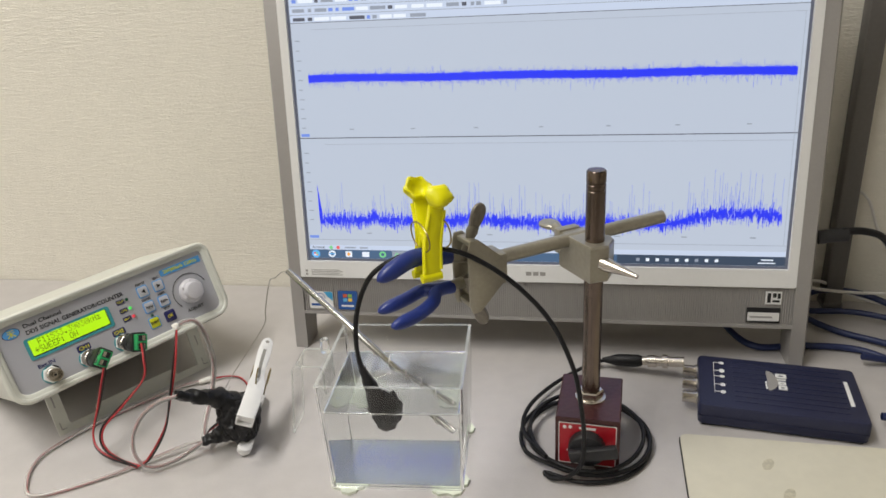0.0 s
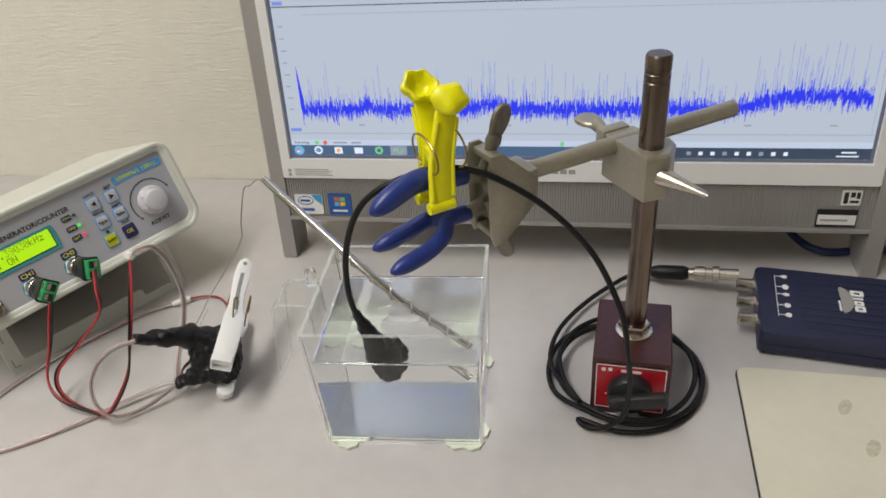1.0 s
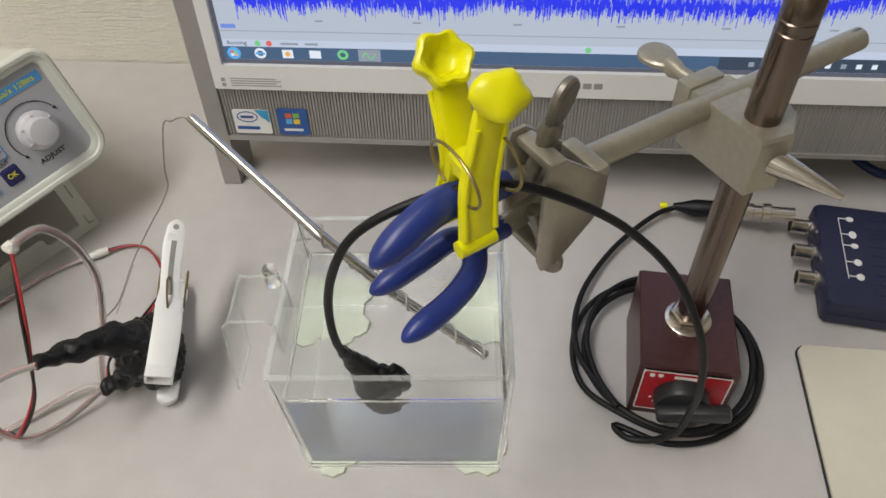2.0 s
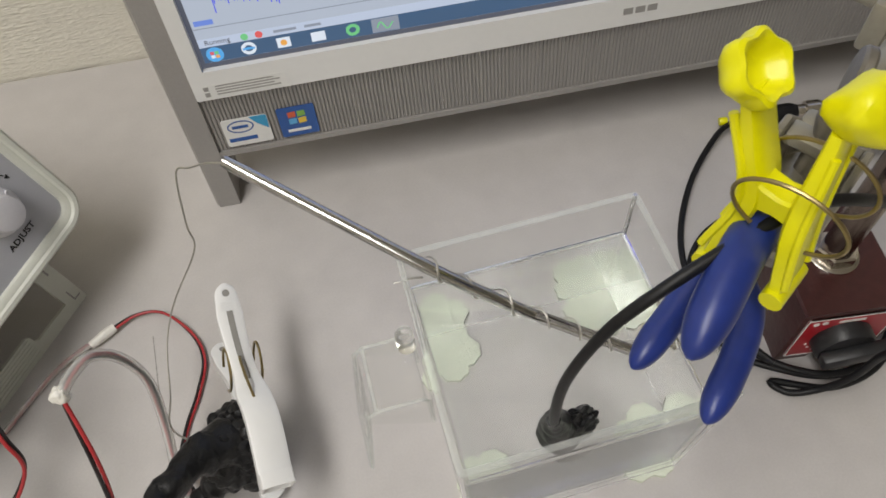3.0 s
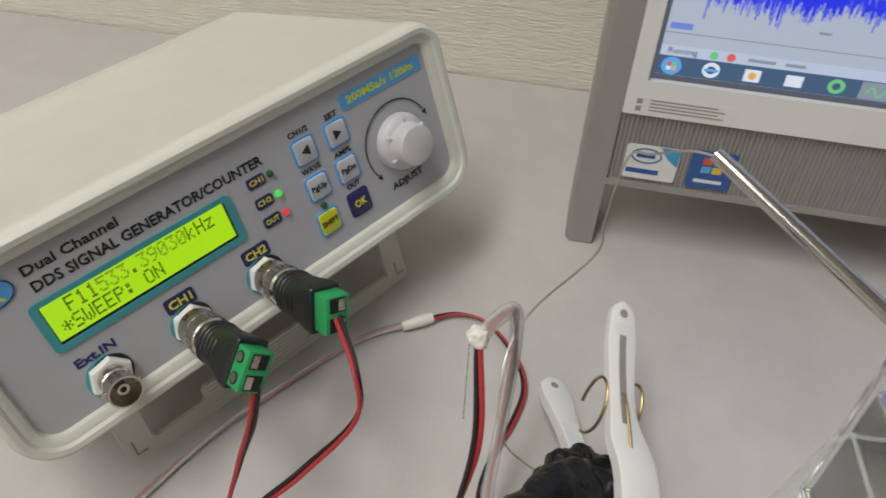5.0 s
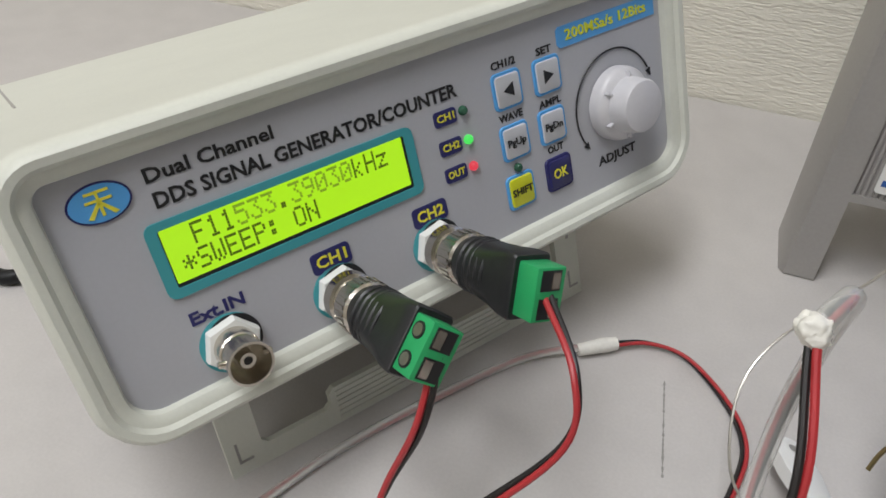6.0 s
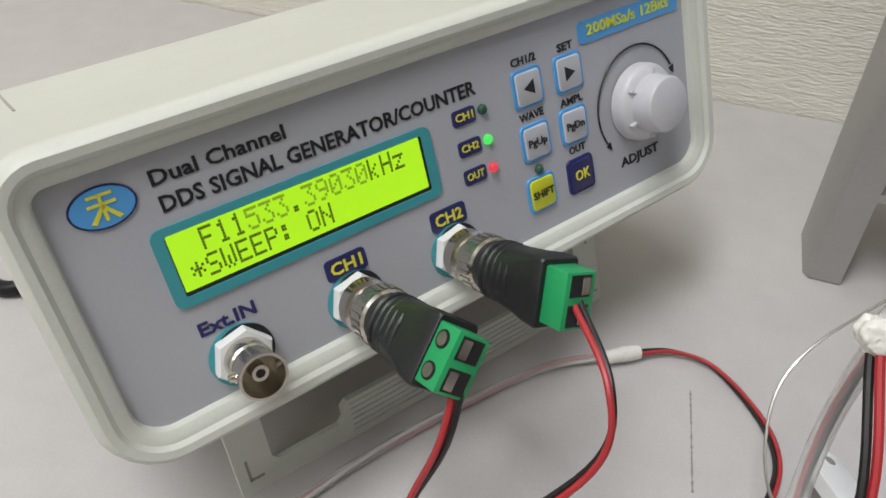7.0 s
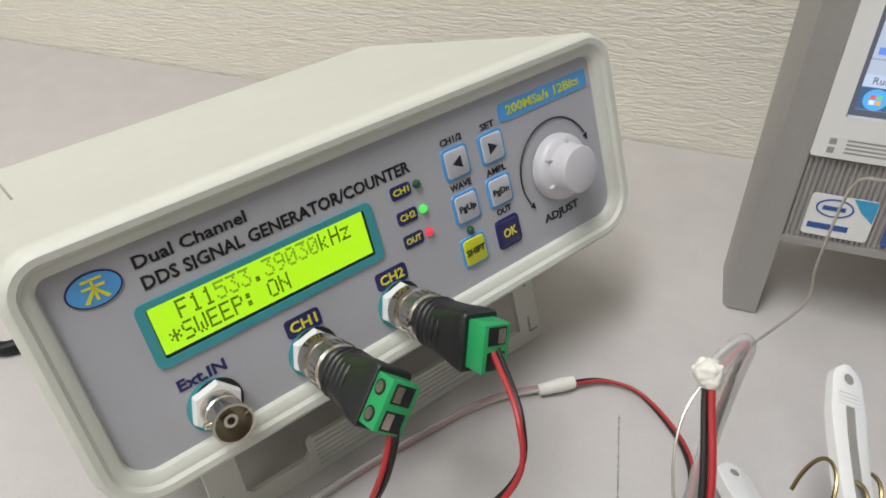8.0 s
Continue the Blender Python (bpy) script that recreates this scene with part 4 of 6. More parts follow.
def build_tank():
    tank = thing("acrylic_tank", TANK, "clear acrylic tank half filled with water standing on pale pads", "tank")

    def rect(w, d, z, r=0.002):
        return [(a, b, z) for a, b in rounded(w, d, r, 2)]

    z0 = 0.0024
    fl = 0.003
    loops = [rect(TW - 0.006, TD - 0.006, z0), rect(TW, TD, TH - 0.0004), rect(TW - 0.0006, TD - 0.0006, TH), rect(TW - 2 * TT + 0.0006, TD - 2 * TT + 0.0006, TH, 0.001), rect(TW - 2 * TT, TD - 2 * TT, TH - 0.0004, 0.001), rect(TW - 2 * TT - 0.006, TD - 2 * TT - 0.006, z0 + fl, 0.001)]
    wall = part("wall", ring_loft(bmesh.new(), loops), ACRYLIC, tank, "clear acrylic walls and floor", smooth=False)
    rim = part("rim", frame_plate(rounded(TW, TD, 0.002, 2), rounded(TW - 2 * TT, TD - 2 * TT, 0.001, 2), TH, TH + 0.0004), EDGE_GLINT, tank, "polished upper edge", smooth=False)
    for sx, sy in ((-1, -1), (1, -1), (1, 1), (-1, 1)):
        part("corner_seam", tubed([(sx * (TW / 2 - 0.0042), sy * (TD / 2 - 0.0042), z0 + 0.001), (sx * (TW / 2 - 0.0012), sy * (TD / 2 - 0.0012), TH)], 0.0010, seg=8, steps=1), HOOK, tank, smooth=False)
    for sx, sy, dx, dy in ((0, -1, 1, 0), (0, 1, 1, 0), (-1, 0, 0, 1), (1, 0, 0, 1)):
        c, e = Vector((sx * (TW / 2 - 0.0042), sy * (TD / 2 - 0.0042), z0 + 0.0016)), Vector((dx * (TW / 2 - 0.0045), dy * (TD / 2 - 0.0045), 0))
        part("floor_seam", tubed([c - e, c + e], 0.0010, seg=8, steps=1), HOOK, tank, smooth=False)
    def petal(a):
        return 0.70 + 0.30 * abs(math.cos(2.5 * a)) ** 0.5 + 0.03 * math.sin(17 * a)

    for sx, sy in ((-1, -1), (1, -1), (1, 1), (-1, 1)):
        outline = [(sx * 0.037 + 0.0152 * petal(a + sx) * math.cos(a), sy * 0.0320 + 0.0152 * petal(a + sx) * math.sin(a)) for a in [2 * math.pi * i / 60 for i in range(60)]]
        part("pad", plate(outline, 0.0, 0.0023), PALE_FELT, tank, "pale green soft foot pad")
    # hooked spout on the left flank
    y0, y1 = -0.015, 0.011
    xw = -TW / 2 - 0.0003
    def strip(pts, t, ya, yb):
        bm = bmesh.new()
        prof = [(x, z) for x, z in pts]
        lo, hi = [], []
        for i, (x, z) in enumerate(prof):
            a, b = prof[max(i - 1, 0)], prof[min(i + 1, len(prof) - 1)]
            d = Vector((b[0] - a[0], b[1] - a[1])).normalized()
            lo.append((x - d.y * t / 2, z + d.x * t / 2))
            hi.append((x + d.y * t / 2, z - d.x * t / 2))
        out = lo + hi[::-1]
        return ring_loft(bm, [[(x, y, z) for x, z in out] for y in (ya, yb)])
    hook = [(xw - 0.0012, 0.066), (xw - 0.0012, 0.086), (xw - 0.004, 0.0895), (xw - 0.021, 0.0895), (xw - 0.0245, 0.086), (xw - 0.0305, 0.031)]
    sp = part("hook", strip(hook, 0.0022, y0, y1), ACRYLIC, tank, "clear hooked lip", smooth=False)
    for ya in (y0 - 0.0022, y1 + 0.0002):
        web = part("hook_web", plate([(xw - 0.002, 0.070), (xw - 0.002, 0.0885), (xw - 0.021, 0.0885), (xw - 0.0235, 0.0850)][::-1], 0.0, 0.0020), ACRYLIC, sp, smooth=False)
        web.data.transform(basis(Vector((0, ya + 0.002, 0)), Vector((1, 0, 0)), Vector((0, 0, 1)), Vector((0, -1, 0))))
    peg_ = part("hook_knob", lathed([(0.0035, 0), (0.0035, 0.010), (0.0028, 0.0112), (0.0002, 0.0114)], 20, pose(xw - 0.0045, y1 - 0.004, 0.0895)), HOOK, sp)

    # pale tubes along the hook's edges, drawn as its highlights
    for ya in (y0, y1):
        part("hook_edge_glint", tubed([(x, ya, z) for x, z in hook], 0.0007, seg=6, steps=1), EDGE_GLINT, sp, smooth=False)
    part("hook_edge_glint", tubed([(hook[-1][0], y0, hook[-1][1]), (hook[-1][0], y1, hook[-1][1])], 0.0008, seg=6, steps=1), EDGE_GLINT, sp, smooth=False)
    part("hook_edge_glint", tubed([(hook[3][0], y0, hook[3][1] + 0.001), (hook[3][0], y1, hook[3][1] + 0.001)], 0.0007, seg=6, steps=1), EDGE_GLINT, sp, smooth=False)

    water = tagged(part("water", ring_loft(bmesh.new(), [rect(TW - 2 * TT - 0.022, TD - 2 * TT - 0.020, z0 + fl + 0.0003, 0.006), rect(TW - 2 * TT - 0.0064, TD - 2 * TT - 0.0064, z0 + fl + 0.0003, 0.001), rect(TW - 2 * TT - 0.0022, TD - 2 * TT - 0.0022, WATER_Z, 0.001)]), WATER, None, smooth=False), "still clear water filling three quarters of the tank", "water")
    water.matrix_world = TANK
    water.visible_shadow = False
    water.data.materials.append(WATER_BED)
    water.data.materials.append(WATER_RIM)
    for f in water.data.polygons:
        if abs(f.center.z - z0 - fl) < 0.001:
            f.material_index = 1 if len(f.vertices) > 4 else 2
    edge = [(a, b, WATER_Z + 0.0004) for a, b in rounded(TW - 2 * TT - 0.0032, TD - 2 * TT - 0.0032, 0.001, 2)]
    part("meniscus", tubed(edge + edge[:1], 0.0008, seg=8, steps=1), HOOK, water).visible_shadow = False
    for ob in tank.children_recursive:
        if ob.data.materials[0] in (HOOK, ACRYLIC, EDGE_GLINT):
            ob.visible_shadow = False


build_tank()


# ---- steel rod with coiled wire ----
ROD_A, ROD_C, ROD_B = Vector((-0.3085, 0.632, 0.1195)), Vector((-0.2345, 0.5805, 0.0900)), Vector((-0.1530, 0.5460, 0.0370))


def build_rod():
    rod = thing("metal_rod", pose(0, 0, 0), "bent polished steel rod leaning into the tank, wound with wire", "rod")
    r = 0.0027
    path = smooth_path([ROD_A, ROD_A.lerp(ROD_C, 0.5), ROD_A.lerp(ROD_C, 0.90), ROD_C.lerp(ROD_B, 0.10), ROD_C.lerp(ROD_B, 0.5), ROD_B], 6)
    part("shaft", tubed(path, lambda f: r * (0.9 if f < 0.01 or f > 0.99 else 1.05 if 0.42 < f < 0.50 else 1.0), seg=24, steps=1), STEEL, rod)
    m = along(ROD_A, ROD_C)
    part("bore", lathed([(r * 0.6, -0.0002), (r * 0.6, 0.0001), (0.0001, 0.0001)], 16, m), SILVER_DARK, rod)
    a0, a1 = ROD_C.lerp(ROD_A, 0.06), ROD_B
    m2 = along(a0, a1)
    length = (a1 - a0).length
    pts = []
    n = 150
    for i in range(n):
        f = i / (n - 1)
        a = 2 * math.pi * 6.3 * f + 0.5 * math.sin(9 * f)
        q = r + 0.0007 + 0.0010 * max(0.0, math.sin(a * 0.5 + 1.0)) ** 2
        pts.append(m2 @ Vector((q * math.cos(a), q * math.sin(a), length * (0.98 * f))))
    part("coil", tubed(pts, 0.00045, seg=6, steps=1), WIRE_GREY, rod, "thin tinned wire coiled round the rod")
    part("coil_tail", tubed([(-0.2405, 0.5800, 0.0890), (-0.2450, 0.5830, 0.0850), (-0.2520, 0.5835, 0.0830)], 0.0005, seg=6, steps=3), WIRE_GREY, rod)
    thin = [(-0.3085, 0.6315, 0.1190), (-0.3160, 0.6350, 0.1170), (-0.3258, 0.6423, 0.1082), (-0.3333, 0.6455, 0.1029), (-0.3368, 0.6357, 0.0802), (-0.3376, 0.6305, 0.0675), (-0.3565, 0.6231, 0.0399), (-0.3642, 0.6085, 0.0282), (-0.3639, 0.5832, 0.0241), (-0.3587, 0.5614, 0.0366), (-0.3432, 0.5474, 0.0453)]
    lead = thing("lead_wire", pose(0, 0, 0), "thin bare wire bent from the rod's end to the putty", "wire")
    part("strand", tubed(thin, 0.00045, seg=6, steps=6), WIRE_GREY, lead)


build_rod()


# ---- sensor on its cable ----
CABLE_UP = [(-0.2042, 0.5137, 0.0831), (-0.2098, 0.5052, 0.1116), (-0.2089, 0.5049, 0.1420), (-0.2007, 0.5057, 0.1674), (-0.1884, 0.5072, 0.1815), (-0.1690, 0.5120, 0.1890), (-0.1477, 0.5180, 0.1895), (-0.1258, 0.5219, 0.1797), (-0.1024, 0.5285, 0.1589), (-0.0807, 0.5290, 0.1328), (-0.0655, 0.5218, 0.1017), (-0.0597, 0.5200, 0.0704), (-0.0575, 0.5240, 0.0433), (-0.0590, 0.5250, 0.0220), (-0.0680, 0.5270, 0.0080), (-0.0800, 0.5300, 0.0030)]


def coil_points():
    pts = []
    for turn, (cx, cy, rx, ry, z) in enumerate(((-0.0560, 0.5800, 0.0500, 0.0520, 0.0022), (-0.0530, 0.5790, 0.0470, 0.0470, 0.0060), (-0.0550, 0.5810, 0.0440, 0.0490, 0.0095))):
        for i in range(12):
            a = radians(-125 + 30 * i)
            pts.append((cx + rx * math.cos(a), cy + ry * math.sin(a), z + 0.0032 * i / 12 + 0.0006 * math.sin(3 * a + turn)))
    return pts


CABLE_END = [(-0.0850, 0.5420, 0.0130), (-0.1040, 0.5750, 0.0110), (-0.1010, 0.6150, 0.0080), (-0.0800, 0.6550, 0.0060), (-0.0520, 0.6850, 0.0070), (-0.0350, 0.6930, 0.0090)]


def build_sensor():
    sn = thing("sensor_probe", pose(0, 0, 0), "black putty-covered sensor dipping into the water on a black cable", "sensor")
    rnd = random.Random(3)
    bm = bmesh.new()
    bmesh.ops.create_icosphere(bm, subdivisions=4, radius=1.0)
    for v in bm.verts:
        n = noise.noise(v.co * 2.2) * 0.16 + noise.noise(v.co * 6.0) * 0.10
        v.co = Vector((v.co.x * 0.0102, v.co.y * 0.0052, v.co.z * 0.0150)) * (1 + 1.4 * n)
    bmesh.ops.transform(bm, matrix=pose(-0.1960, 0.5155, 0.0655, 0, 0, 14), verts=bm.verts)
    part("head", bm, PUTTY, sn, "lumpy black putty head")
    neck = tubed([(-0.2020, 0.5140, 0.0690), (-0.2040, 0.5135, 0.0800), (-0.2068, 0.5100, 0.0930), (-0.2090, 0.5068, 0.1050)], lambda f: 0.0062 * (1 - f) ** 1.3 + 0.0023, seg=14, steps=6)
    for v in neck.verts:
        v.co += Vector((noise.noise(v.co * 300), noise.noise(v.co * 310 + Vector((5, 0, 0))), 0)) * 0.0009
    part("neck", neck, PUTTY, sn)
    part("cable", tubed(CABLE_UP + coil_points() + CABLE_END, 0.0017, seg=10, steps=6), BLACK_RUBBER, sn, "black rubber cable coiled round the stand base")
    d = Vector((0.036, -0.006, 0.004)).normalized()
    p = Vector((-0.0370, 0.6925, 0.0090))
    m = along(p, p + d)
    part("yellow_band", lathed([(0.0022, -0.010), (0.0024, -0.0095), (0.0024, -0.006), (0.0022, -0.0055)], 14, m), YELLOW, sn, "yellow marker band")
    part("strain_relief", lathed([(0.0021, -0.002), (0.0034, 0.004), (0.0052, 0.010), (0.0056, 0.012), (0.0056, 0.030), (0.0050, 0.032), (0.0040, 0.034)], 24, m), BLACK_RUBBER, sn, "black plug boot")
    part("plug", lathed([(0.0040, 0.033), (0.0040, 0.038), (0.0056, 0.0385), (0.0056, 0.046), (0.0045, 0.0465), (0.0045, 0.051), (0.0062, 0.0515), (0.0062, 0.0560), (0.0046, 0.0565), (0.0046, 0.070)], 24, m), NICKEL, sn, "nickel coaxial plug")


build_sensor()


# ---- magnetic base with pole ----
BASE = pose(-0.0525, 0.5755, 0.0, 0, 0, -4.5)


def build_magnetic_stand():
    ms = thing("magnetic_stand", BASE, "maroon magnetic base with red switch plate and upright steel pole", "stand")
    w, d, h = 0.047, 0.059, 0.0455
    prof = [(-w / 2, 0), (-0.008, 0), (-0.005, 0.004), (0.005, 0.004), (0.008, 0), (w / 2, 0), (w / 2, h - 0.001), (w / 2 - 0.001, h), (-w / 2 + 0.001, h), (-w / 2, h - 0.001)]
    bm = ring_loft(bmesh.new(), [[(x, y, z) for x, z in prof] for y in (-d / 2, d / 2)])
    part("block", bm, MAROON, ms, "maroon enamelled steel block", smooth=False)
    yf = -d / 2
    pl = part("switch_plate", plate(rounded(0.042, 0.036, 0.001, 2, 0.0, 0.0235), 0, 0.0008), RED_PLATE, ms, "red switch plate", smooth=False)
    pl.data.transform(basis(Vector((0, yf, 0)), Vector((1, 0, 0)), Vector((0, 0, 1)), Vector((0, -1, 0))))
    rim = part("plate_rim", frame_plate(rounded(0.042, 0.036, 0.001, 2, 0.0, 0.0235), rounded(0.0408, 0.0348, 0.001, 2, 0.0, 0.0235), 0, 0.0010), PAPER, pl, smooth=False)
    rim.data.transform(basis(Vector((0, yf, 0)), Vector((1, 0, 0)), Vector((0, 0, 1)), Vector((0, -1, 0))))
    front = basis(Vector((0, yf - 0.0008, 0)), Vector((1, 0, 0)), Vector((0, 0, 1)), Vector((0, -1, 0)))
    for i in range(9):
        a = radians(200 + i * 17)
        q = part("dial_mark", boxed(-0.0004, 0.0004, 0.0145, 0.0158, 0, 0.0002, m=pose(0.0, 0.0225, 0) @ pose(0, 0, 0, 0, 0, math.degrees(a) - 90)), PAPER, pl, smooth=False)
        q.data.transform(front)
    for x, y in ((-0.0165, 0.0375), (-0.0125, 0.0378)):
        q = part("dial_mark", plate(rounded(0.0026, 0.0030, 0.0012, 3, x, y), 0, 0.0002), PAPER, pl, smooth=False)
        q.data.transform(front)
    q = part("dial_mark", boxed(-0.006, 0.006, 0.0365, 0.0385, 0, 0.0002), PAPER, pl, smooth=False)
    q.data.transform(front)
    dial = part("switch_dial", lathed([(0.0135, 0), (0.0135, 0.006), (0.0125, 0.0075), (0.0002, 0.0080)], 32), BLACK, ms, "black rotary switch")
    dial.data.transform(front @ pose(0.0, 0.0225, 0))
    lever = part("switch_lever", boxed(-0.0125, 0.0230, -0.0048, 0.0048, 0.0072, 0.0140, bevel=0.002), BLACK, dial, "black switch lever")
    lever.data.transform(front @ pose(0.0, 0.0225, 0, 0, 0, 14))
    part("collar_washer", lathed([(0.0115, h), (0.0115, h + 0.0010), (0.0105, h + 0.0016), (0.007, h + 0.0018)], 28), NICKEL, ms, "bright washer")
    part("collar_nut", lathed([(0.0098, h + 0.0016), (0.0098, h + 0.0065), (0.0088, h + 0.0075), (0.006, h + 0.0075)], 6), NICKEL, ms, "bright hex nut")
    r = 0.0068
    part("pole", lathed([(r, h + 0.004), (r, 0.211), (r * 0.93, 0.2114), (r * 0.93, 0.2122), (r, 0.2126), (r, 0.2155), (r * 0.93, 0.2159), (r * 0.93, 0.2167), (r, 0.2171), (r, 0.2245), (r * 0.88, 0.2256), (0.0002, 0.2258)], 32), POLE_STEEL, ms, "worn dark steel pole")


build_magnetic_stand()


# ---- boss head, arm and three-finger clamp ----
ARM_R, ARM_L = Vector((-0.0090, 0.6285, 0.1712)), Vector((-0.1215, 0.5510, 0.1695))


def wing(bm, m, length=0.030, width=0.016, stem=0.003):
    """A thumb screw: stem and flat oval wing along z."""
    lathe(bm, [(stem, -0.012), (stem, 0.004), (stem * 1.4, 0.008), (stem * 1.2, 0.012)], 14, m)
    out = [(width / 2 * math.sin(a) * (0.62 + 0.38 * (1 - math.cos(a)) / 2), 0.008 + (length - 0.008) * (1 - math.cos(a)) / 2) for a in [2 * math.pi * i / 28 for i in range(28)]]
    loops = [[(x * k, y, (z - 0.019) * kz + 0.019) for x, z in out] for y, k, kz in ((-0.0017, 0.86, 0.93), (-0.0009, 1, 1), (0.0009, 1, 1), (0.0017, 0.86, 0.93))]
    n0 = len(bm.verts)
    ring_loft(bm, loops)
    bm.verts.ensure_lookup_table()
    bmesh.ops.transform(bm, matrix=m, verts=bm.verts[n0:])
    return bm


def build_clamp():
    cl = thing("clamp_arm", pose(0, 0, 0), "grey metal clamp arm with blue dipped fingers on the pole", "clamp")
    d = (ARM_L - ARM_R).normalized()
    part("rod", tubed([ARM_R, ARM_R + d * 0.001, ARM_L], lambda f: 0.0050 if f > 0.02 else 0.0044, seg=20, steps=3), CAST, cl, "grey metal arm rod")
    pole = Vector((-0.0525, 0.5755, 0.1610))
    # boss head: block round the pole, with a cheek that grips the arm
    B = basis(pole, Vector((-d.x, -d.y, 0)).normalized(), Vector((d.y, -d.x, 0)).normalized(), Vector((0, 0, 1)))
    bz = 0.0135
    prof = [(-0.0115, -0.0115), (0.0020, -0.0140), (0.0130, -0.0050), (0.0150, 0.0020), (0.0090, 0.0090), (0.0085, 0.0270), (-0.0115, 0.0270)]
    loops = [[(x * k, 0.008 + (y - 0.008) * k, z) for x, y in prof] for z, k in ((-bz, 0.95), (-bz + 0.0012, 1), (bz - 0.0012, 1), (bz, 0.95))]
    bm = ring_loft(bmesh.new(), loops)
    bmesh.ops.transform(bm, matrix=B, verts=bm.verts)
    part("boss_head", bm, CAST, cl, "grey cast boss head")
    bm = box(bmesh.new(), -0.0125, 0.0060, 0.0255, 0.0335, -0.004, 0.0150, bevel=0.0015, m=B)
    part("boss_cheek", bm, CAST, cl)
    part("boss_thumb_screw", wing(bmesh.new(), B @ basis(Vector((-0.001, 0.0380, 0.0080)), Vector((-1, 0, 0)), Vector((0, 0, 1)), Vector((0, 1, 0))), 0.027, 0.019), CAST, cl, "grey thumb screw")
    part("boss_tommy_bar", tubed([Vector(p) for p in ((-0.0470, 0.5660, 0.1610), (-0.0360, 0.5580, 0.1600), (-0.0245, 0.5500, 0.1585))], lambda f: 0.0042 * (1 - f) + 0.0014, seg=12, steps=3), NICKEL, cl, "bright clamping screw")
    # gripper body
    g = Vector((-0.1315, 0.5385, 0.1665))
    fwd = Vector((-0.78, -0.62, 0.0)).normalized()
    side = Vector((-fwd.y, fwd.x, 0))
    G = basis(g, fwd, side, Vector((0, 0, 1)))
    prof = [(-0.016, -0.008), (-0.016, 0.008), (0.004, 0.026), (0.010, 0.026), (0.012, 0.020), (0.012, -0.020), (0.010, -0.026), (0.004, -0.026)]
    for s in (-1, 1):
        loops = [[(x * k, s * 0.0105 + dy, z * k) for x, z in prof] for dy, k in ((-0.0012, 0.96), (-0.0007, 1), (0.0007, 1), (0.0012, 0.96))]
        bm = ring_loft(bmesh.new(), loops)
        bmesh.ops.transform(bm, matrix=G, verts=bm.verts)
        part("cheek_plate", bm, CAST, cl, "grey cheek plate")
    part("back_plate", box(bmesh.new(), -0.019, -0.012, -0.0100, 0.0100, -0.0110, 0.0110, bevel=0.0015, m=G), CAST, cl)
    part("front_bar", box(bmesh.new(), 0.002, 0.009, -0.0092, 0.0092, -0.0245, -0.0205, bevel=0.001, m=G), CAST, cl)
    part("front_bar", box(bmesh.new(), 0.002, 0.009, -0.0092, 0.0092, 0.0205, 0.0245, bevel=0.001, m=G), CAST, cl)
    up_w, nw = Vector((0.32, 0.30, 0.90)).normalized(), Vector((0.80, -0.55, -0.10))
    sw = up_w.cross(nw).normalized()
    part("upper_thumb_screw", wing(bmesh.new(), basis(Vector((-0.1360, 0.5360, 0.1870)), sw, up_w.cross(sw), up_w), 0.028, 0.016), WORN, cl, "worn thumb screw")
    lo_w = Vector((0.25, 0.10, -0.96)).normalized()
    sw = lo_w.cross(Vector((-0.2, -0.9, 0.1))).normalized()
    part("lower_thumb_screw", wing(bmesh.new(), basis(Vector((-0.1335, 0.5330, 0.1530)), sw, lo_w.cross(sw), lo_w), 0.027, 0.012), WORN, cl, "worn thumb screw")
    # fingers
    up = [(-0.1350, 0.5400, 0.1750), (-0.1440, 0.5310, 0.1790), (-0.1560, 0.5210, 0.1830), (-0.1690, 0.5090, 0.1860), (-0.1870, 0.4900, 0.1790)]
    part("finger_root", tubed(up[:2] + [(-0.1500, 0.5260, 0.1810)], 0.0042, seg=12, steps=4), CAST, cl)
    part("upper_finger", tubed([(-0.1470, 0.5285, 0.1800)] + up[2:], lambda f: 0.0058 * (1 if f < 0.82 else math.sqrt(max(0.02, 1 - ((f - 0.82) / 0.18) ** 2))) * (0.80 + 0.2 * min(1, f * 5)), seg=18, steps=20), BLUE_RUBBER, cl, "blue dipped upper finger")
    root = [(-0.1340, 0.5400, 0.1610), (-0.1430, 0.5330, 0.1585), (-0.1530, 0.5250, 0.1580)]
    part("finger_root", tubed(root, 0.0040, seg=12, steps=4), CAST, cl)

    def tip(r):
        return lambda f: r * (1 if f < 0.86 else math.sqrt(max(0.02, 1 - ((f - 0.86) / 0.14) ** 2)))

    part("fork_finger", tubed([(-0.1470, 0.5300, 0.1575), (-0.1570, 0.5225, 0.1585), (-0.1660, 0.5212, 0.1580), (-0.1760, 0.5135, 0.1550), (-0.1920, 0.5012, 0.1512)], tip(0.0045), seg=18, steps=20), BLUE_RUBBER, cl, "blue dipped fork finger")
    part("fork_finger", tubed([(-0.1470, 0.5300, 0.1575), (-0.1560, 0.5210, 0.1580), (-0.1568, 0.5095, 0.1555), (-0.1640, 0.4980, 0.1525), (-0.1785, 0.4828, 0.1503)], tip(0.0045), seg=18, steps=20), BLUE_RUBBER, cl, "blue dipped fork finger")


build_clamp()


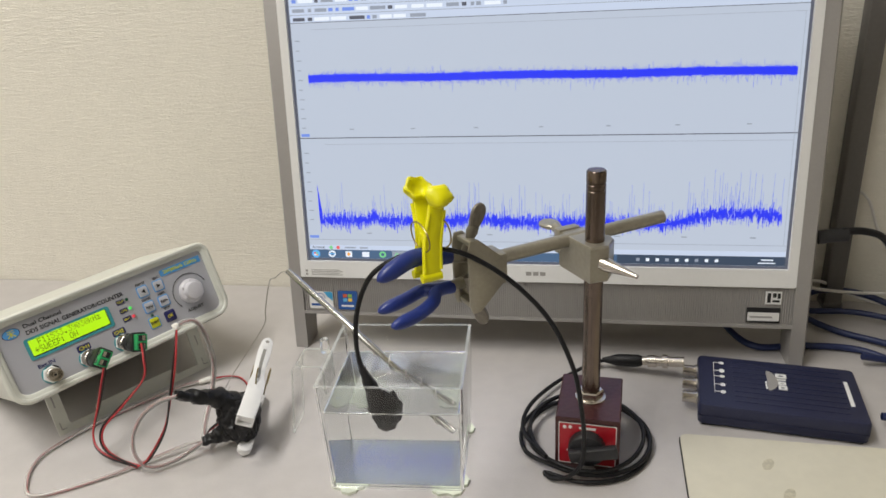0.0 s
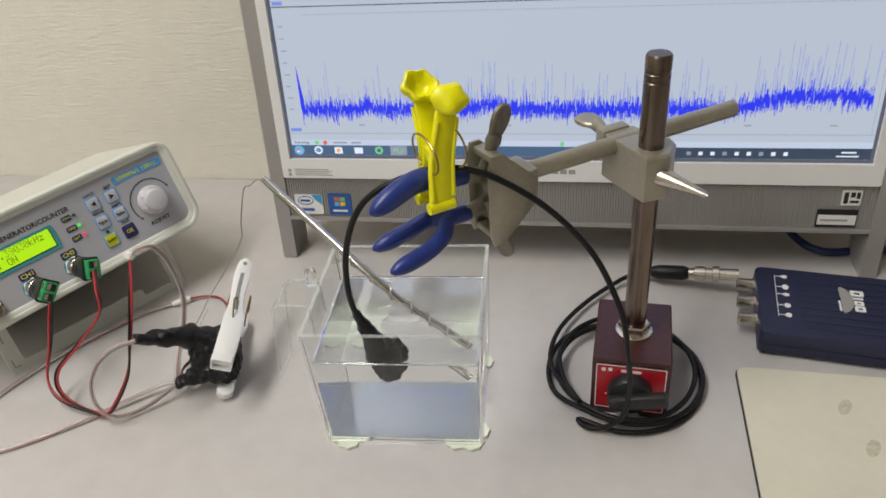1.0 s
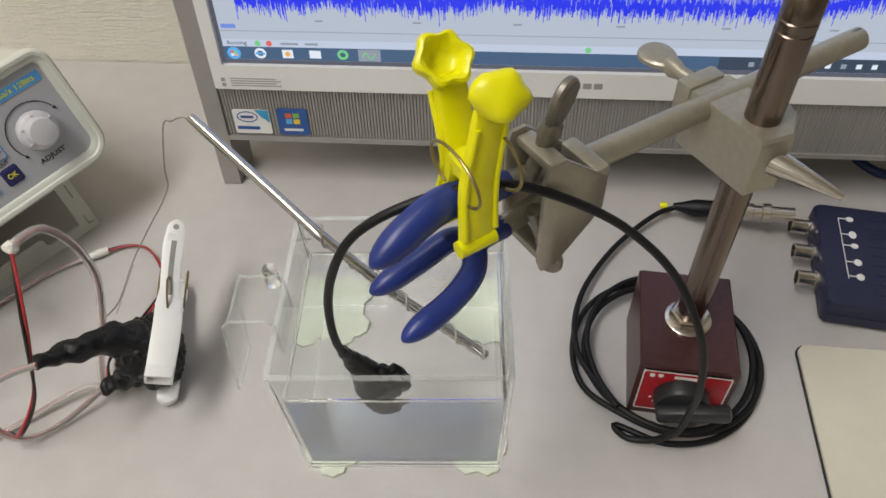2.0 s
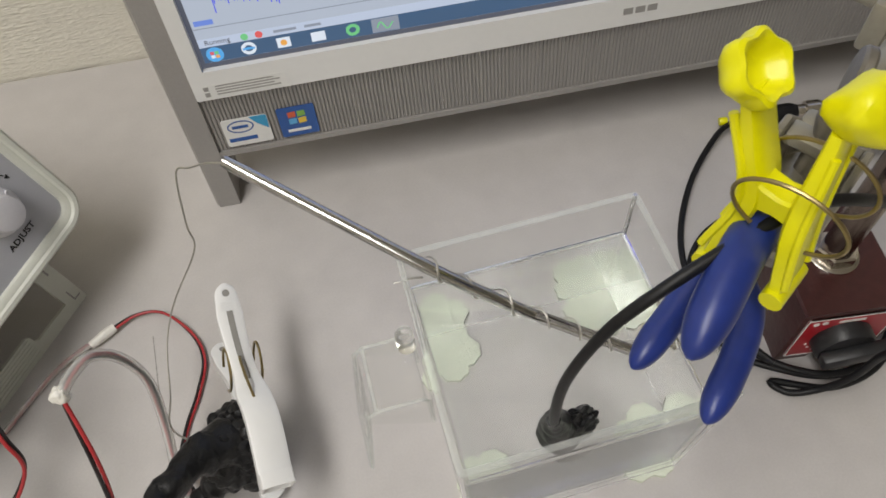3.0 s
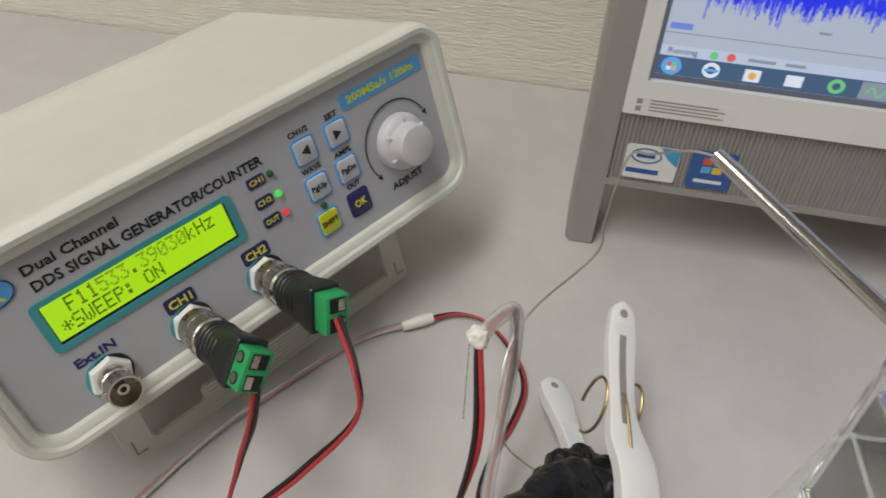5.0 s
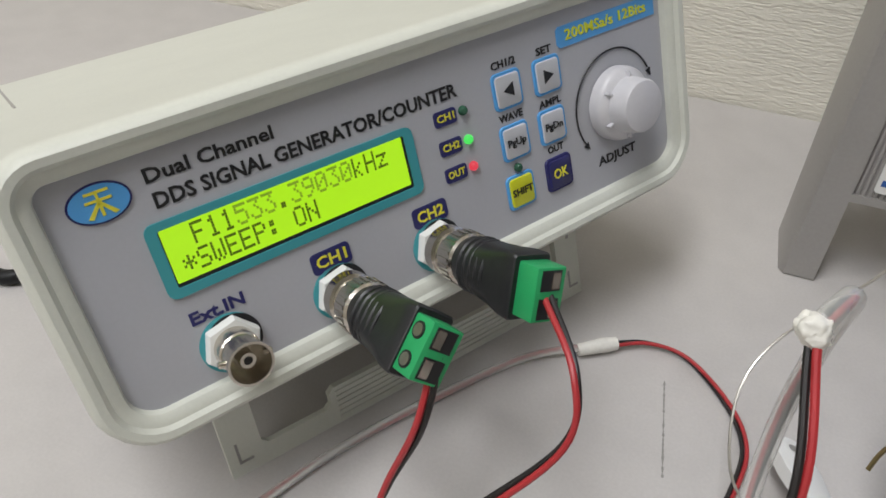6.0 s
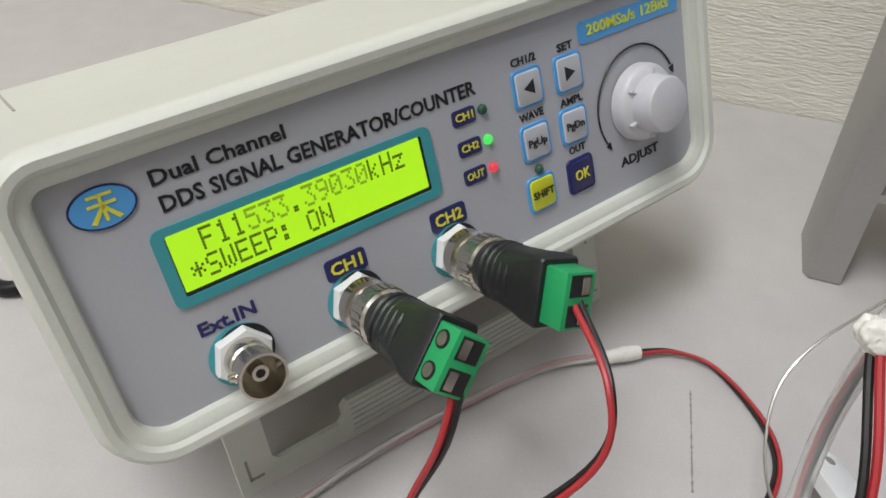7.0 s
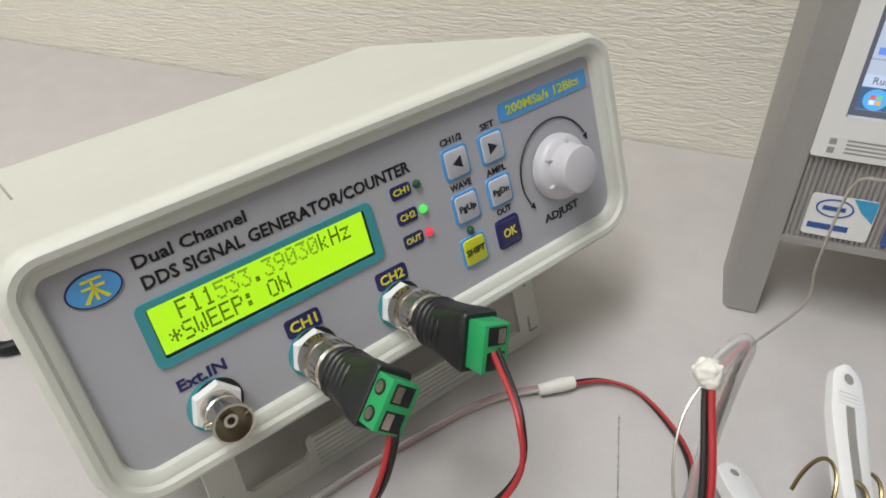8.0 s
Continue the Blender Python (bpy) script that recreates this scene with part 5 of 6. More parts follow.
# ---- yellow spring clip ----
def build_yellow_clip():
    yc = thing("yellow_clip", pose(0, 0, 0), "yellow plastic spring clip holding the cable on the blue finger", "clip")
    gap = Vector((0.015, -0.020, 0.0)).normalized()

    def lever(name, top, mid, low, out):
        top, mid, low = Vector(top), Vector(mid), Vector(low)
        across = gap.cross(Vector((0, 0, 1))).normalized()
        bm = bmesh.new()
        path = smooth_path([top, top.lerp(mid, 0.5), mid, mid.lerp(low, 0.5), low], 5)
        loops = []
        n = len(path)
        for i, p in enumerate(path):
            f = i / (n - 1)
            d = (path[min(i + 1, n - 1)] - path[max(i - 1, 0)]).normalized()
            nrm = d.cross(across).normalized()
            w = 0.0052 + 0.0008 * f
            t = 0.0016 + 0.0010 * math.sin(math.pi * f)
            loops.append([p + across * a * w + nrm * b * t for a, b in ((-1, -0.7), (-0.8, -1), (0.8, -1), (1, -0.7), (1, 0.7), (0.8, 1), (-0.8, 1), (-1, 0.7))])
        lv = part("lever", ring_loft(bm, loops), YELLOW, yc, name)
        for s in (-1, 1):
            part("rib", tubed([top.lerp(low, 0.1) + across * s * 0.0052 + out * 0.0016, mid + across * s * 0.0056 + out * 0.0022, low.lerp(top, 0.1) + across * s * 0.0056 + out * 0.0018], 0.0011, seg=8, steps=6), YELLOW, lv)
        part("jaw_bead", tubed([low - across * 0.0068, low, low + across * 0.0068], 0.0030, seg=14, steps=3), YELLOW, lv)
        return lv, across

    fl, ac = lever("yellow lever with a flower-shaped end", (-0.1655, 0.5315, 0.2220), (-0.1610, 0.5220, 0.1965), (-0.1650, 0.5225, 0.1710), -gap)
    bl, ac = lever("yellow lever with a ball-shaped end", (-0.1520, 0.5170, 0.2210), (-0.1555, 0.5110, 0.1965), (-0.1555, 0.5055, 0.1755), gap)
    # flower end: cupped six-lobed disc
    nrm = Vector((0.42, -0.55, 0.72)).normalized()
    F = along(Vector((-0.1668, 0.5315, 0.2260)), Vector((-0.1668, 0.5315, 0.2260)) + nrm)
    seg = 48
    loops = []
    for r, z in ((0.35, -0.0060), (0.72, -0.0048), (0.95, -0.0018), (1.0, 0.0008), (0.97, 0.0024), (0.86, 0.0030), (0.70, 0.0022), (0.56, -0.0008), (0.38, -0.0022), (0.12, -0.0024)):
        loops.append([F @ Vector((0.0087 * r * (1 + 0.10 * r * r * math.cos(6 * a + 0.6) + 0.07 * r * math.cos(2 * a + 0.9)) * math.cos(a), 0.0087 * r * (1 + 0.10 * r * r * math.cos(6 * a + 0.6) + 0.07 * r * math.cos(2 * a + 0.9)) * math.sin(a), z)) for a in [2 * math.pi * i / seg for i in range(seg)]])
    part("flower_end", ring_loft(bmesh.new(), loops), YELLOW, fl, "cupped yellow flower shape")
    bm = bmesh.new()
    bmesh.ops.create_icosphere(bm, subdivisions=3, radius=0.0076)
    for a, b in ((0, 0), (72, 20), (144, -10), (216, 25), (288, -15), (30, 60), (200, 60), (120, -50)):
        q = Vector((math.cos(radians(a)) * math.cos(radians(b)), math.sin(radians(a)) * math.cos(radians(b)), math.sin(radians(b))))
        for v in bm.verts:
            v.co += v.co.normalized() * 0.0024 * math.exp(-(((v.co.normalized() - q).length) / 0.40) ** 2)
    bmesh.ops.transform(bm, matrix=pose(-0.1500, 0.5152, 0.2255) @ Matrix.Diagonal((1.0, 0.92, 0.90, 1)), verts=bm.verts)
    part("ball_end", bm, YELLOW, bl, "lobed yellow ball shape")
    # web joining the two levers above the jaws
    mid = Vector((-0.1582, 0.5165, 0.1975))
    rows = []
    for q, h in ((-0.0072, 0.0062), (-0.0045, 0.0040), (0.0, 0.0030), (0.0045, 0.0040), (0.0072, 0.0062)):
        rows.append([mid + gap * q + ac * a * 0.0040 + Vector((0, 0, b * h)) for a, b in ((-1, -0.8), (-0.8, -1), (0.8, -1), (1, -0.8), (1, 0.8), (0.8, 1), (-0.8, 1), (-1, 0.8))])
    part("web", ring_loft(bmesh.new(), rows), YELLOW, yc)
    # wire spring
    c = Vector((-0.1585, 0.5165, 0.2015))
    up = Vector((0, 0, 1))
    for s in (-1, 1):
        ring = [c + ac * s * (0.0074 + 0.0006 * math.sin(a)) + gap * (0.0040 + 0.0135 * math.cos(a)) + up * (0.0095 * math.sin(a)) for a in [radians(q) for q in range(-60, 241, 20)]]
        part("spring", tubed(ring, 0.00055, seg=8, steps=2), BRASS, yc, "brassy wire spring")


build_yellow_clip()


# ---- oscilloscope box ----
def build_scope():
    m = pose(0.0335, 0.6105, 0.0, 0, 0, -7.5)
    sc = thing("scope_box", m, "navy plastic oscilloscope box with ribbed lid and nickel sockets", "oscilloscope")
    w, d, h = 0.125, 0.080, 0.0205
    loops = [[(x, y, z) for x, y in rounded(w - 2 * k, d - 2 * k, 0.004, 3, w / 2, d / 2)] for z, k in ((0.0006, 0.003), (0.003, 0.0006), (0.010, 0), (0.0103, 0.0006), (0.0110, 0.0006), (0.0113, 0), (h - 0.002, 0.0002), (h - 0.0005, 0.001), (h, 0.003))]
    body = part("body", ring_loft(bmesh.new(), loops), NAVY_BOX, sc)
    for i in range(9):
        y = 0.010 + i * 0.0074
        part("lid_rib", boxed(0.028, 0.112, y, y + 0.0022, h - 0.0004, h + 0.0006, bevel=0.0004), NAVY_BOX, sc)
    for x, y in ((0.004, 0.003), (w - 0.014, 0.003), (0.004, d - 0.013), (w - 0.014, d - 0.013)):
        part("foot", boxed(x, x + 0.010, y, y + 0.010, 0, 0.0008), BLACK_RUBBER, sc)
    for y in (0.067, 0.0455, 0.0245):
        so = part("socket", lathed([(0.0056, 0), (0.0056, 0.002), (0.0046, 0.0022), (0.0046, 0.0105), (0.0049, 0.011), (0.0049, 0.0120), (0.0040, 0.0120), (0.0038, 0.006), (0.0002, 0.006)], 24, pose(0.0002, y, 0.0105, 0, -90, 0)), NICKEL, sc, "nickel coaxial socket")
    # plain printed marks on the lid
    part("print_rule", boxed(0.0128, 0.0132, 0.020, 0.068, h, h + 0.0003), PAPER, sc, smooth=False)
    for y, q in ((0.068, 0.004), (0.055, 0.006), (0.046, 0.004), (0.033, 0.005), (0.022, 0.005)):
        part("print_mark", plate(ellipse(0.0022, q / 2, 0.0195, y, 10), h, h + 0.0003), PAPER, sc, smooth=False)
        part("print_mark", boxed(0.0128, 0.0175, y - 0.0003, y + 0.0003, h, h + 0.0003), PAPER, sc, smooth=False)
    # maker's mark: four plain white blocks over a grey sweep
    for y, q, w in ((0.0555, 0.0062, 0.0085), (0.0492, 0.0022, 0.0070), (0.0440, 0.0050, 0.0060), (0.0376, 0.0058, 0.0066)):
        part("maker_mark", frame_plate(rounded(w, q, 0.0010, 3, 0.0660, y), rounded(w * 0.45, q * 0.42, 0.0004, 3, 0.0660, y), h, h + 0.0009), PAPER, sc, "white block of the maker's mark", smooth=False)
    part("maker_sweep", plate([(0.0575 + 0.0042 * math.cos(a) + 0.0016 * math.cos(2 * a), 0.0465 + 0.0150 * math.sin(a)) for a in [2 * math.pi * i / 28 for i in range(28)]], h, h + 0.0008), SILVER, sc, "grey sweep of the maker's mark", smooth=False)
    part("maker_line", boxed(0.0530, 0.0542, 0.0330, 0.0450, h, h + 0.0009), PAPER, sc, smooth=False)
    part("print_mark", boxed(0.1135, 0.1165, 0.022, 0.058, h, h + 0.0003), PAPER, sc, smooth=False)
    part("usb_plug", boxed(w - 0.001, w + 0.020, 0.020, 0.036, 0.005, 0.015, bevel=0.002), BLUE_CABLE, sc, "blue data plug")


build_scope()


# ---- cables behind the box ----
def loose_cable(name, label, pts, r, mat, steps=8):
    c = thing(name, pose(0, 0, 0), label, "cable")
    part("sheath", tubed(pts, r, seg=10, steps=steps), mat, c)


loose_cable("data_cable", "navy data cable looping behind the oscilloscope box", [(0.174, 0.622, 0.0100), (0.196, 0.622, 0.009), (0.225, 0.640, 0.004), (0.232, 0.690, 0.004), (0.200, 0.735, 0.004), (0.150, 0.742, 0.004), (0.105, 0.735, 0.005), (0.085, 0.760, 0.008), (0.080, 0.800, 0.010)], 0.0032, BLUE_CABLE)
loose_cable("data_cable", "navy data cable looping behind the oscilloscope box", [(0.260, 0.700, 0.010), (0.225, 0.745, 0.006), (0.185, 0.775, 0.004), (0.160, 0.800, 0.010), (0.178, 0.828, 0.020), (0.225, 0.830, 0.018), (0.262, 0.800, 0.008), (0.262, 0.755, 0.004), (0.232, 0.722, 0.004), (0.190, 0.715, 0.010)], 0.0032, BLUE_CABLE)
loose_cable("data_cable", "navy cable lying in loops on the desk", [(0.300, 0.745, 0.004), (0.262, 0.775, 0.010), (0.215, 0.800, 0.011), (0.170, 0.812, 0.006), (0.150, 0.825, 0.004), (0.060, 0.830, 0.004)], 0.0030, BLUE_CABLE)
loose_cable("white_cable", "thin white cable lying loosely beside the computer", [(0.300, 0.820, 0.060), (0.270, 0.820, 0.028), (0.225, 0.815, 0.026), (0.180, 0.812, 0.030), (0.168, 0.822, 0.030), (0.185, 0.832, 0.030), (0.230, 0.828, 0.012), (0.280, 0.800, 0.014), (0.330, 0.790, 0.004)], 0.0016, WHITE_CABLE)
loose_cable("white_cable", "thin white cable hanging beside the computer", [(0.205, 0.846, 0.130), (0.222, 0.845, 0.115), (0.235, 0.845, 0.085), (0.250, 0.844, 0.060), (0.280, 0.842, 0.035), (0.320, 0.835, 0.004)], 0.0014, WHITE_CABLE)
loose_cable("power_cable", "black power cable hanging from the computer's flank", [(0.1645, 0.738, 0.1215), (0.185, 0.742, 0.120), (0.205, 0.750, 0.110), (0.222, 0.760, 0.085), (0.236, 0.770, 0.060), (0.250, 0.780, 0.045)], 0.0033, BLACK_RUBBER)
ab = thing("power_adapter", pose(0.272, 0.790, 0.0), "black power adapter block on the desk", "adapter")
part("body", boxed(-0.022, 0.050, -0.022, 0.022, 0.0, 0.046, bevel=0.005), BLACK, ab)

# ---- cream pad ----
pad = thing("desk_pad", pose(0.0180, 0.5935, 0.0, 0, 0, -1.6), "worn cream writing pad with black base on the desk", "pad")
part("top_sheet", plate(rounded(0.23, 0.20, 0.006, 5, 0.115, -0.100), 0.0016, 0.0034), CREAM_PAD, pad, "cream top with faint scuffs")
part("base_sheet", plate(rounded(0.2315, 0.2015, 0.006, 5, 0.115, -0.100), 0.0, 0.0016), PAD_EDGE, pad, "black base sheet")
for x, y in ((0.060, -0.030), (0.068, -0.062), (0.078, -0.090)):
    part("scuff", plate([(x + 0.004 * math.cos(a) + 0.004 * math.sin(a) * 0.6, y + 0.007 * math.sin(a)) for a in [2 * math.pi * i / 12 for i in range(12)]], 0.0034, 0.00345), material("pad_scuff", (0.50, 0.47, 0.36), 0.8, vary=0.2, scale=300), pad, smooth=False)


# ---- clothes peg and putty ----
def build_peg():
    pg = thing("clothes_peg", pose(0, 0, 0), "white plastic clothes peg gripping black putty", "clothes peg")
    A, M, E = Vector((-0.3265, 0.612, 0.0635)), Vector((-0.3200, 0.570, 0.0480)), Vector((-0.3143, 0.527, 0.0410))
    sep = Vector((-0.020, 0.0, -0.056)).normalized()

    def lever(points, widths, thick, name, hole):
        path = smooth_path(points, 18)
        n = len(path)
        loops = []
        total = sum((b - a).length for a, b in zip(path, path[1:]))
        for i, p in enumerate(path):
            f = i / (n - 1)
            d = (path[min(i + 1, n - 1)] - path[max(i - 1, 0)]).normalized()
            ac = d.cross(sep).normalized()
            nr = ac.cross(d).normalized()
            k = f * (len(widths) - 1)
            j = min(int(k), len(widths) - 2)
            w = (widths[j] + (widths[j + 1] - widths[j]) * (k - j)) / 2
            t = (thick[0] + (thick[1] - thick[0]) * f) / 2
            s = min(f * total, (1 - f) * total if not hole else 1.0)
            if s < w:
                w *= max(math.sqrt(1 - (1 - s / w) ** 2), 0.22)
            loops.append([p + ac * a * w + nr * b * t for a, b in ((-1, -0.8), (-0.85, -1), (0.85, -1), (1, -0.8), (1, 0.8), (0.85, 1), (-0.85, 1), (-1, 0.8))])
        lv = part("lever", ring_loft(bmesh.new(), loops), PEG_WHITE, pg, name)
        d = (path[9] - path[0]).normalized()
        ac = d.cross(sep).normalized()
        nr = ac.cross(d).normalized()
        for s in (1, -1):
            c = path[0] + d * 0.0045 + nr * s * (thick[0] / 2 + 0.0001)
            part("eyelet", frame_plate(ellipse(0.0024, 0.0024), ellipse(0.0016, 0.0016), -0.0002, 0.0003), PEG_WHITE, lv).data.transform(basis(c, d, nr.cross(d), nr))
            part("eyelet_hole", plate(ellipse(0.0016, 0.0016), -0.0001, 0.00005), GREY_MARK, lv, smooth=False).data.transform(basis(c, d, nr.cross(d), nr))
        if hole:
            bm = bmesh.new()
            rows = []
            for i in range(int(n * 0.13), int(n * 0.50)):
                q = (path[i + 1] - path[i - 1]).normalized()
                a2 = q.cross(sep).normalized()
                n2 = a2.cross(q).normalized()
                t = (thick[0] + (thick[1] - thick[0]) * i / (n - 1)) / 2 + 0.0002
                rows.append([path[i] + a2 * a * 0.0013 + n2 * b * t for a, b in ((-1, -1), (1, -1), (1, 1), (-1, 1))])
            part("slot", ring_loft(bm, rows), GREY_MARK, lv, smooth=False)
        return lv, d, ac, nr

    lv, d, ac, nr = lever([A, Vector((-0.3248, 0.5890, 0.0545)), Vector((-0.3218, 0.5700, 0.0480)), Vector((-0.3170, 0.5530, 0.0475)), E], (0.0085, 0.0112, 0.0100, 0.0098, 0.0135, 0.0140, 0.0140, 0.0135), (0.0032, 0.0060), "white upper lever with slot", True)
    for i in range(4):
        part("grip_line", box(bmesh.new(), 0.0085 + i * 0.0011, 0.0090 + i * 0.0011, -0.0035, 0.0035, -0.0020, 0.0020, m=basis(A, d, ac, d.cross(ac))), PEG_WHITE, lv, smooth=False)
    e = (E - M).normalized()
    ea = e.cross(sep).normalized()
    eb = basis(E - e * 0.004, e, ea, e.cross(ea))
    jaw = part("jaw_end", ring_loft(bmesh.new(), [[eb @ Vector((z, a, b)) for a, b in rounded(w, h, 0.0012, 2)] for z, w, h in ((0.0, 0.0136, 0.0098), (0.0062, 0.0136, 0.0104), (0.0062, 0.0112, 0.0082), (0.0025, 0.0108, 0.0078))]), PEG_WHITE, pg, "hollow square jaw end")
    B = Vector((-0.3455, 0.6125, 0.0075))
    lever([B, Vector((-0.3385, 0.595, 0.0100)), Vector((-0.3310, 0.570, 0.0160)), Vector((-0.3260, 0.548, 0.0090)), Vector((-0.3240, 0.531, 0.0055))], (0.0115, 0.0125, 0.0085, 0.0075, 0.0095, 0.0110, 0.0110), (0.0050, 0.0060), "white lower lever", False)
    # spring
    c = Vector((-0.3250, 0.581, 0.0430))
    for s in (-1, 1):
        ring = [c + ac * s * 0.0068 + d * 0.0085 * math.cos(a) - sep * (0.0090 if math.sin(a) > 0 else 0.0120) * math.sin(a) for a in [radians(q) for q in range(-50, 231, 20)]]
        part("spring", tubed(ring, 0.0006, seg=8, steps=2), BRASS, pg, "wire spring")
    top = -sep
    arch = [Vector((-0.3242, 0.5830, 0.0505)), Vector((-0.3230, 0.5770, 0.0545)) + top * 0.001, Vector((-0.3212, 0.5690, 0.0525)) + top * 0.001, Vector((-0.3195, 0.5620, 0.0490)) + top * 0.001]
    part("spring", tubed(arch, 0.0006, seg=8, steps=6), BRASS, pg, "wire spring")


build_peg()


def build_putty():
    pt = thing("putty_lump", pose(0, 0, 0), "lumpy black putty sealing wires, held in the clothes peg", "putty")
    bm = bmesh.new()
    bmesh.ops.create_icosphere(bm, subdivisions=5, radius=1.0)
    for v in bm.verts:
        p = v.co.copy()
        n = 0.22 * noise.noise(p * 1.6) + 0.14 * noise.noise(p * 4.0) + 0.07 * noise.noise(p * 9.0)
        v.co = Vector((p.x * 0.0170, p.y * 0.0175, p.z * 0.0215)) * (1 + n)
    bmesh.ops.transform(bm, matrix=pose(-0.3310, 0.5510, 0.0255), verts=bm.verts)
    part("lump", bm, PUTTY, pt)

    def tail(pts, r0, r1):
        bm = tubed(pts, lambda f: r0 + (r1 - r0) * f + 0.0008 * math.sin(22 * f), seg=18, steps=8, squash=0.85)
        for v in bm.verts:
            q = v.co * 160
            v.co += Vector((noise.noise(q), noise.noise(q + Vector((9, 0, 0))), noise.noise(q + Vector((0, 9, 0))))) * 0.0022
        part("tail", bm, PUTTY, pt)

    tail([(-0.3340, 0.5500, 0.0380), (-0.3430, 0.5413, 0.0490), (-0.3524, 0.5280, 0.0590), (-0.3595, 0.5138, 0.0690)], 0.0110, 0.0034)
    tail([(-0.3330, 0.5480, 0.0180), (-0.3420, 0.5430, 0.0160), (-0.3500, 0.5390, 0.0140), (-0.3590, 0.5340, 0.0120)], 0.0110, 0.0036)


build_putty()


# ---- red and black leads ----
def pair(name, label, pts, r=0.0007, twist=60.0):
    w = thing(name, pose(0, 0, 0), label, "wire", "leads of the generator")
    part("red_strand", tubed(pts, r, seg=8, steps=8, offset=r, twist=twist), RED_WIRE, w)
    part("black_strand", tubed(pts, r, seg=8, steps=8, offset=-r, twist=twist), BLACK_WIRE, w)
    return w


G1 = GEN @ Vector((0.0392, -0.0193, 0.0450))
G2 = GEN @ Vector((0.0702, -0.0192, 0.0450))
JOIN = (-0.4020, 0.5080, 0.0040)
pair("wire_pair", "thin red and black wire pair from the first terminal", [tuple(G1), (-0.4375, 0.5375, 0.0625), (-0.4438, 0.5332, 0.0410), (-0.4474, 0.5227, 0.0188), (-0.4353, 0.5144, 0.0084), JOIN], 0.0008, 35.0)
pair("wire_pair", "thin red and black wire pair from the second terminal", [tuple(G2), (-0.4085, 0.5545, 0.0745), (-0.4071, 0.5464, 0.0605), (-0.4228, 0.5342, 0.0423), (-0.4382, 0.5234, 0.0253), (-0.4316, 0.5144, 0.0122), (-0.4020, 0.5065, 0.0045)], 0.0008, 35.0)
pair("wire_pair", "thin red and black wire pair rising to a glued joint", [JOIN, (-0.3870, 0.5035, 0.0166), (-0.3745, 0.5128, 0.0380), (-0.3706, 0.5232, 0.0617), (-0.3675, 0.5330, 0.0860), (-0.3712, 0.5500, 0.1050)], 0.0008, 45.0)
jt = thing("glue_joint", pose(-0.3715, 0.5515, 0.1065), "small white hot-glue joint on the wires", "glue")
bm = bmesh.new()
bmesh.ops.create_icosphere(bm, subdivisions=4, radius=0.0031)
for v in bm.verts:
    v.co *= 1 + 0.30 * noise.noise(v.co * 420) + 0.16 * noise.noise(v.co * 1100)
part("blob", bm, GLUE, jt)


def sleeved(name, label, pts, r, mat, core=True):
    w = thing(name, pose(0, 0, 0), label, "tube", "sleeved leads")
    part("sleeve", tubed(pts, r, seg=10, steps=8), mat, w, "milky clear sleeve")
    part("red_strand", tubed(pts, 0.00062, seg=8, steps=8, offset=0.00062, twist=50), RED_WIRE, w)
    part("black_strand", tubed(pts, 0.00062, seg=8, steps=8, offset=-0.00062, twist=50), BLACK_WIRE if core else WHITE_CABLE, w)
    return w


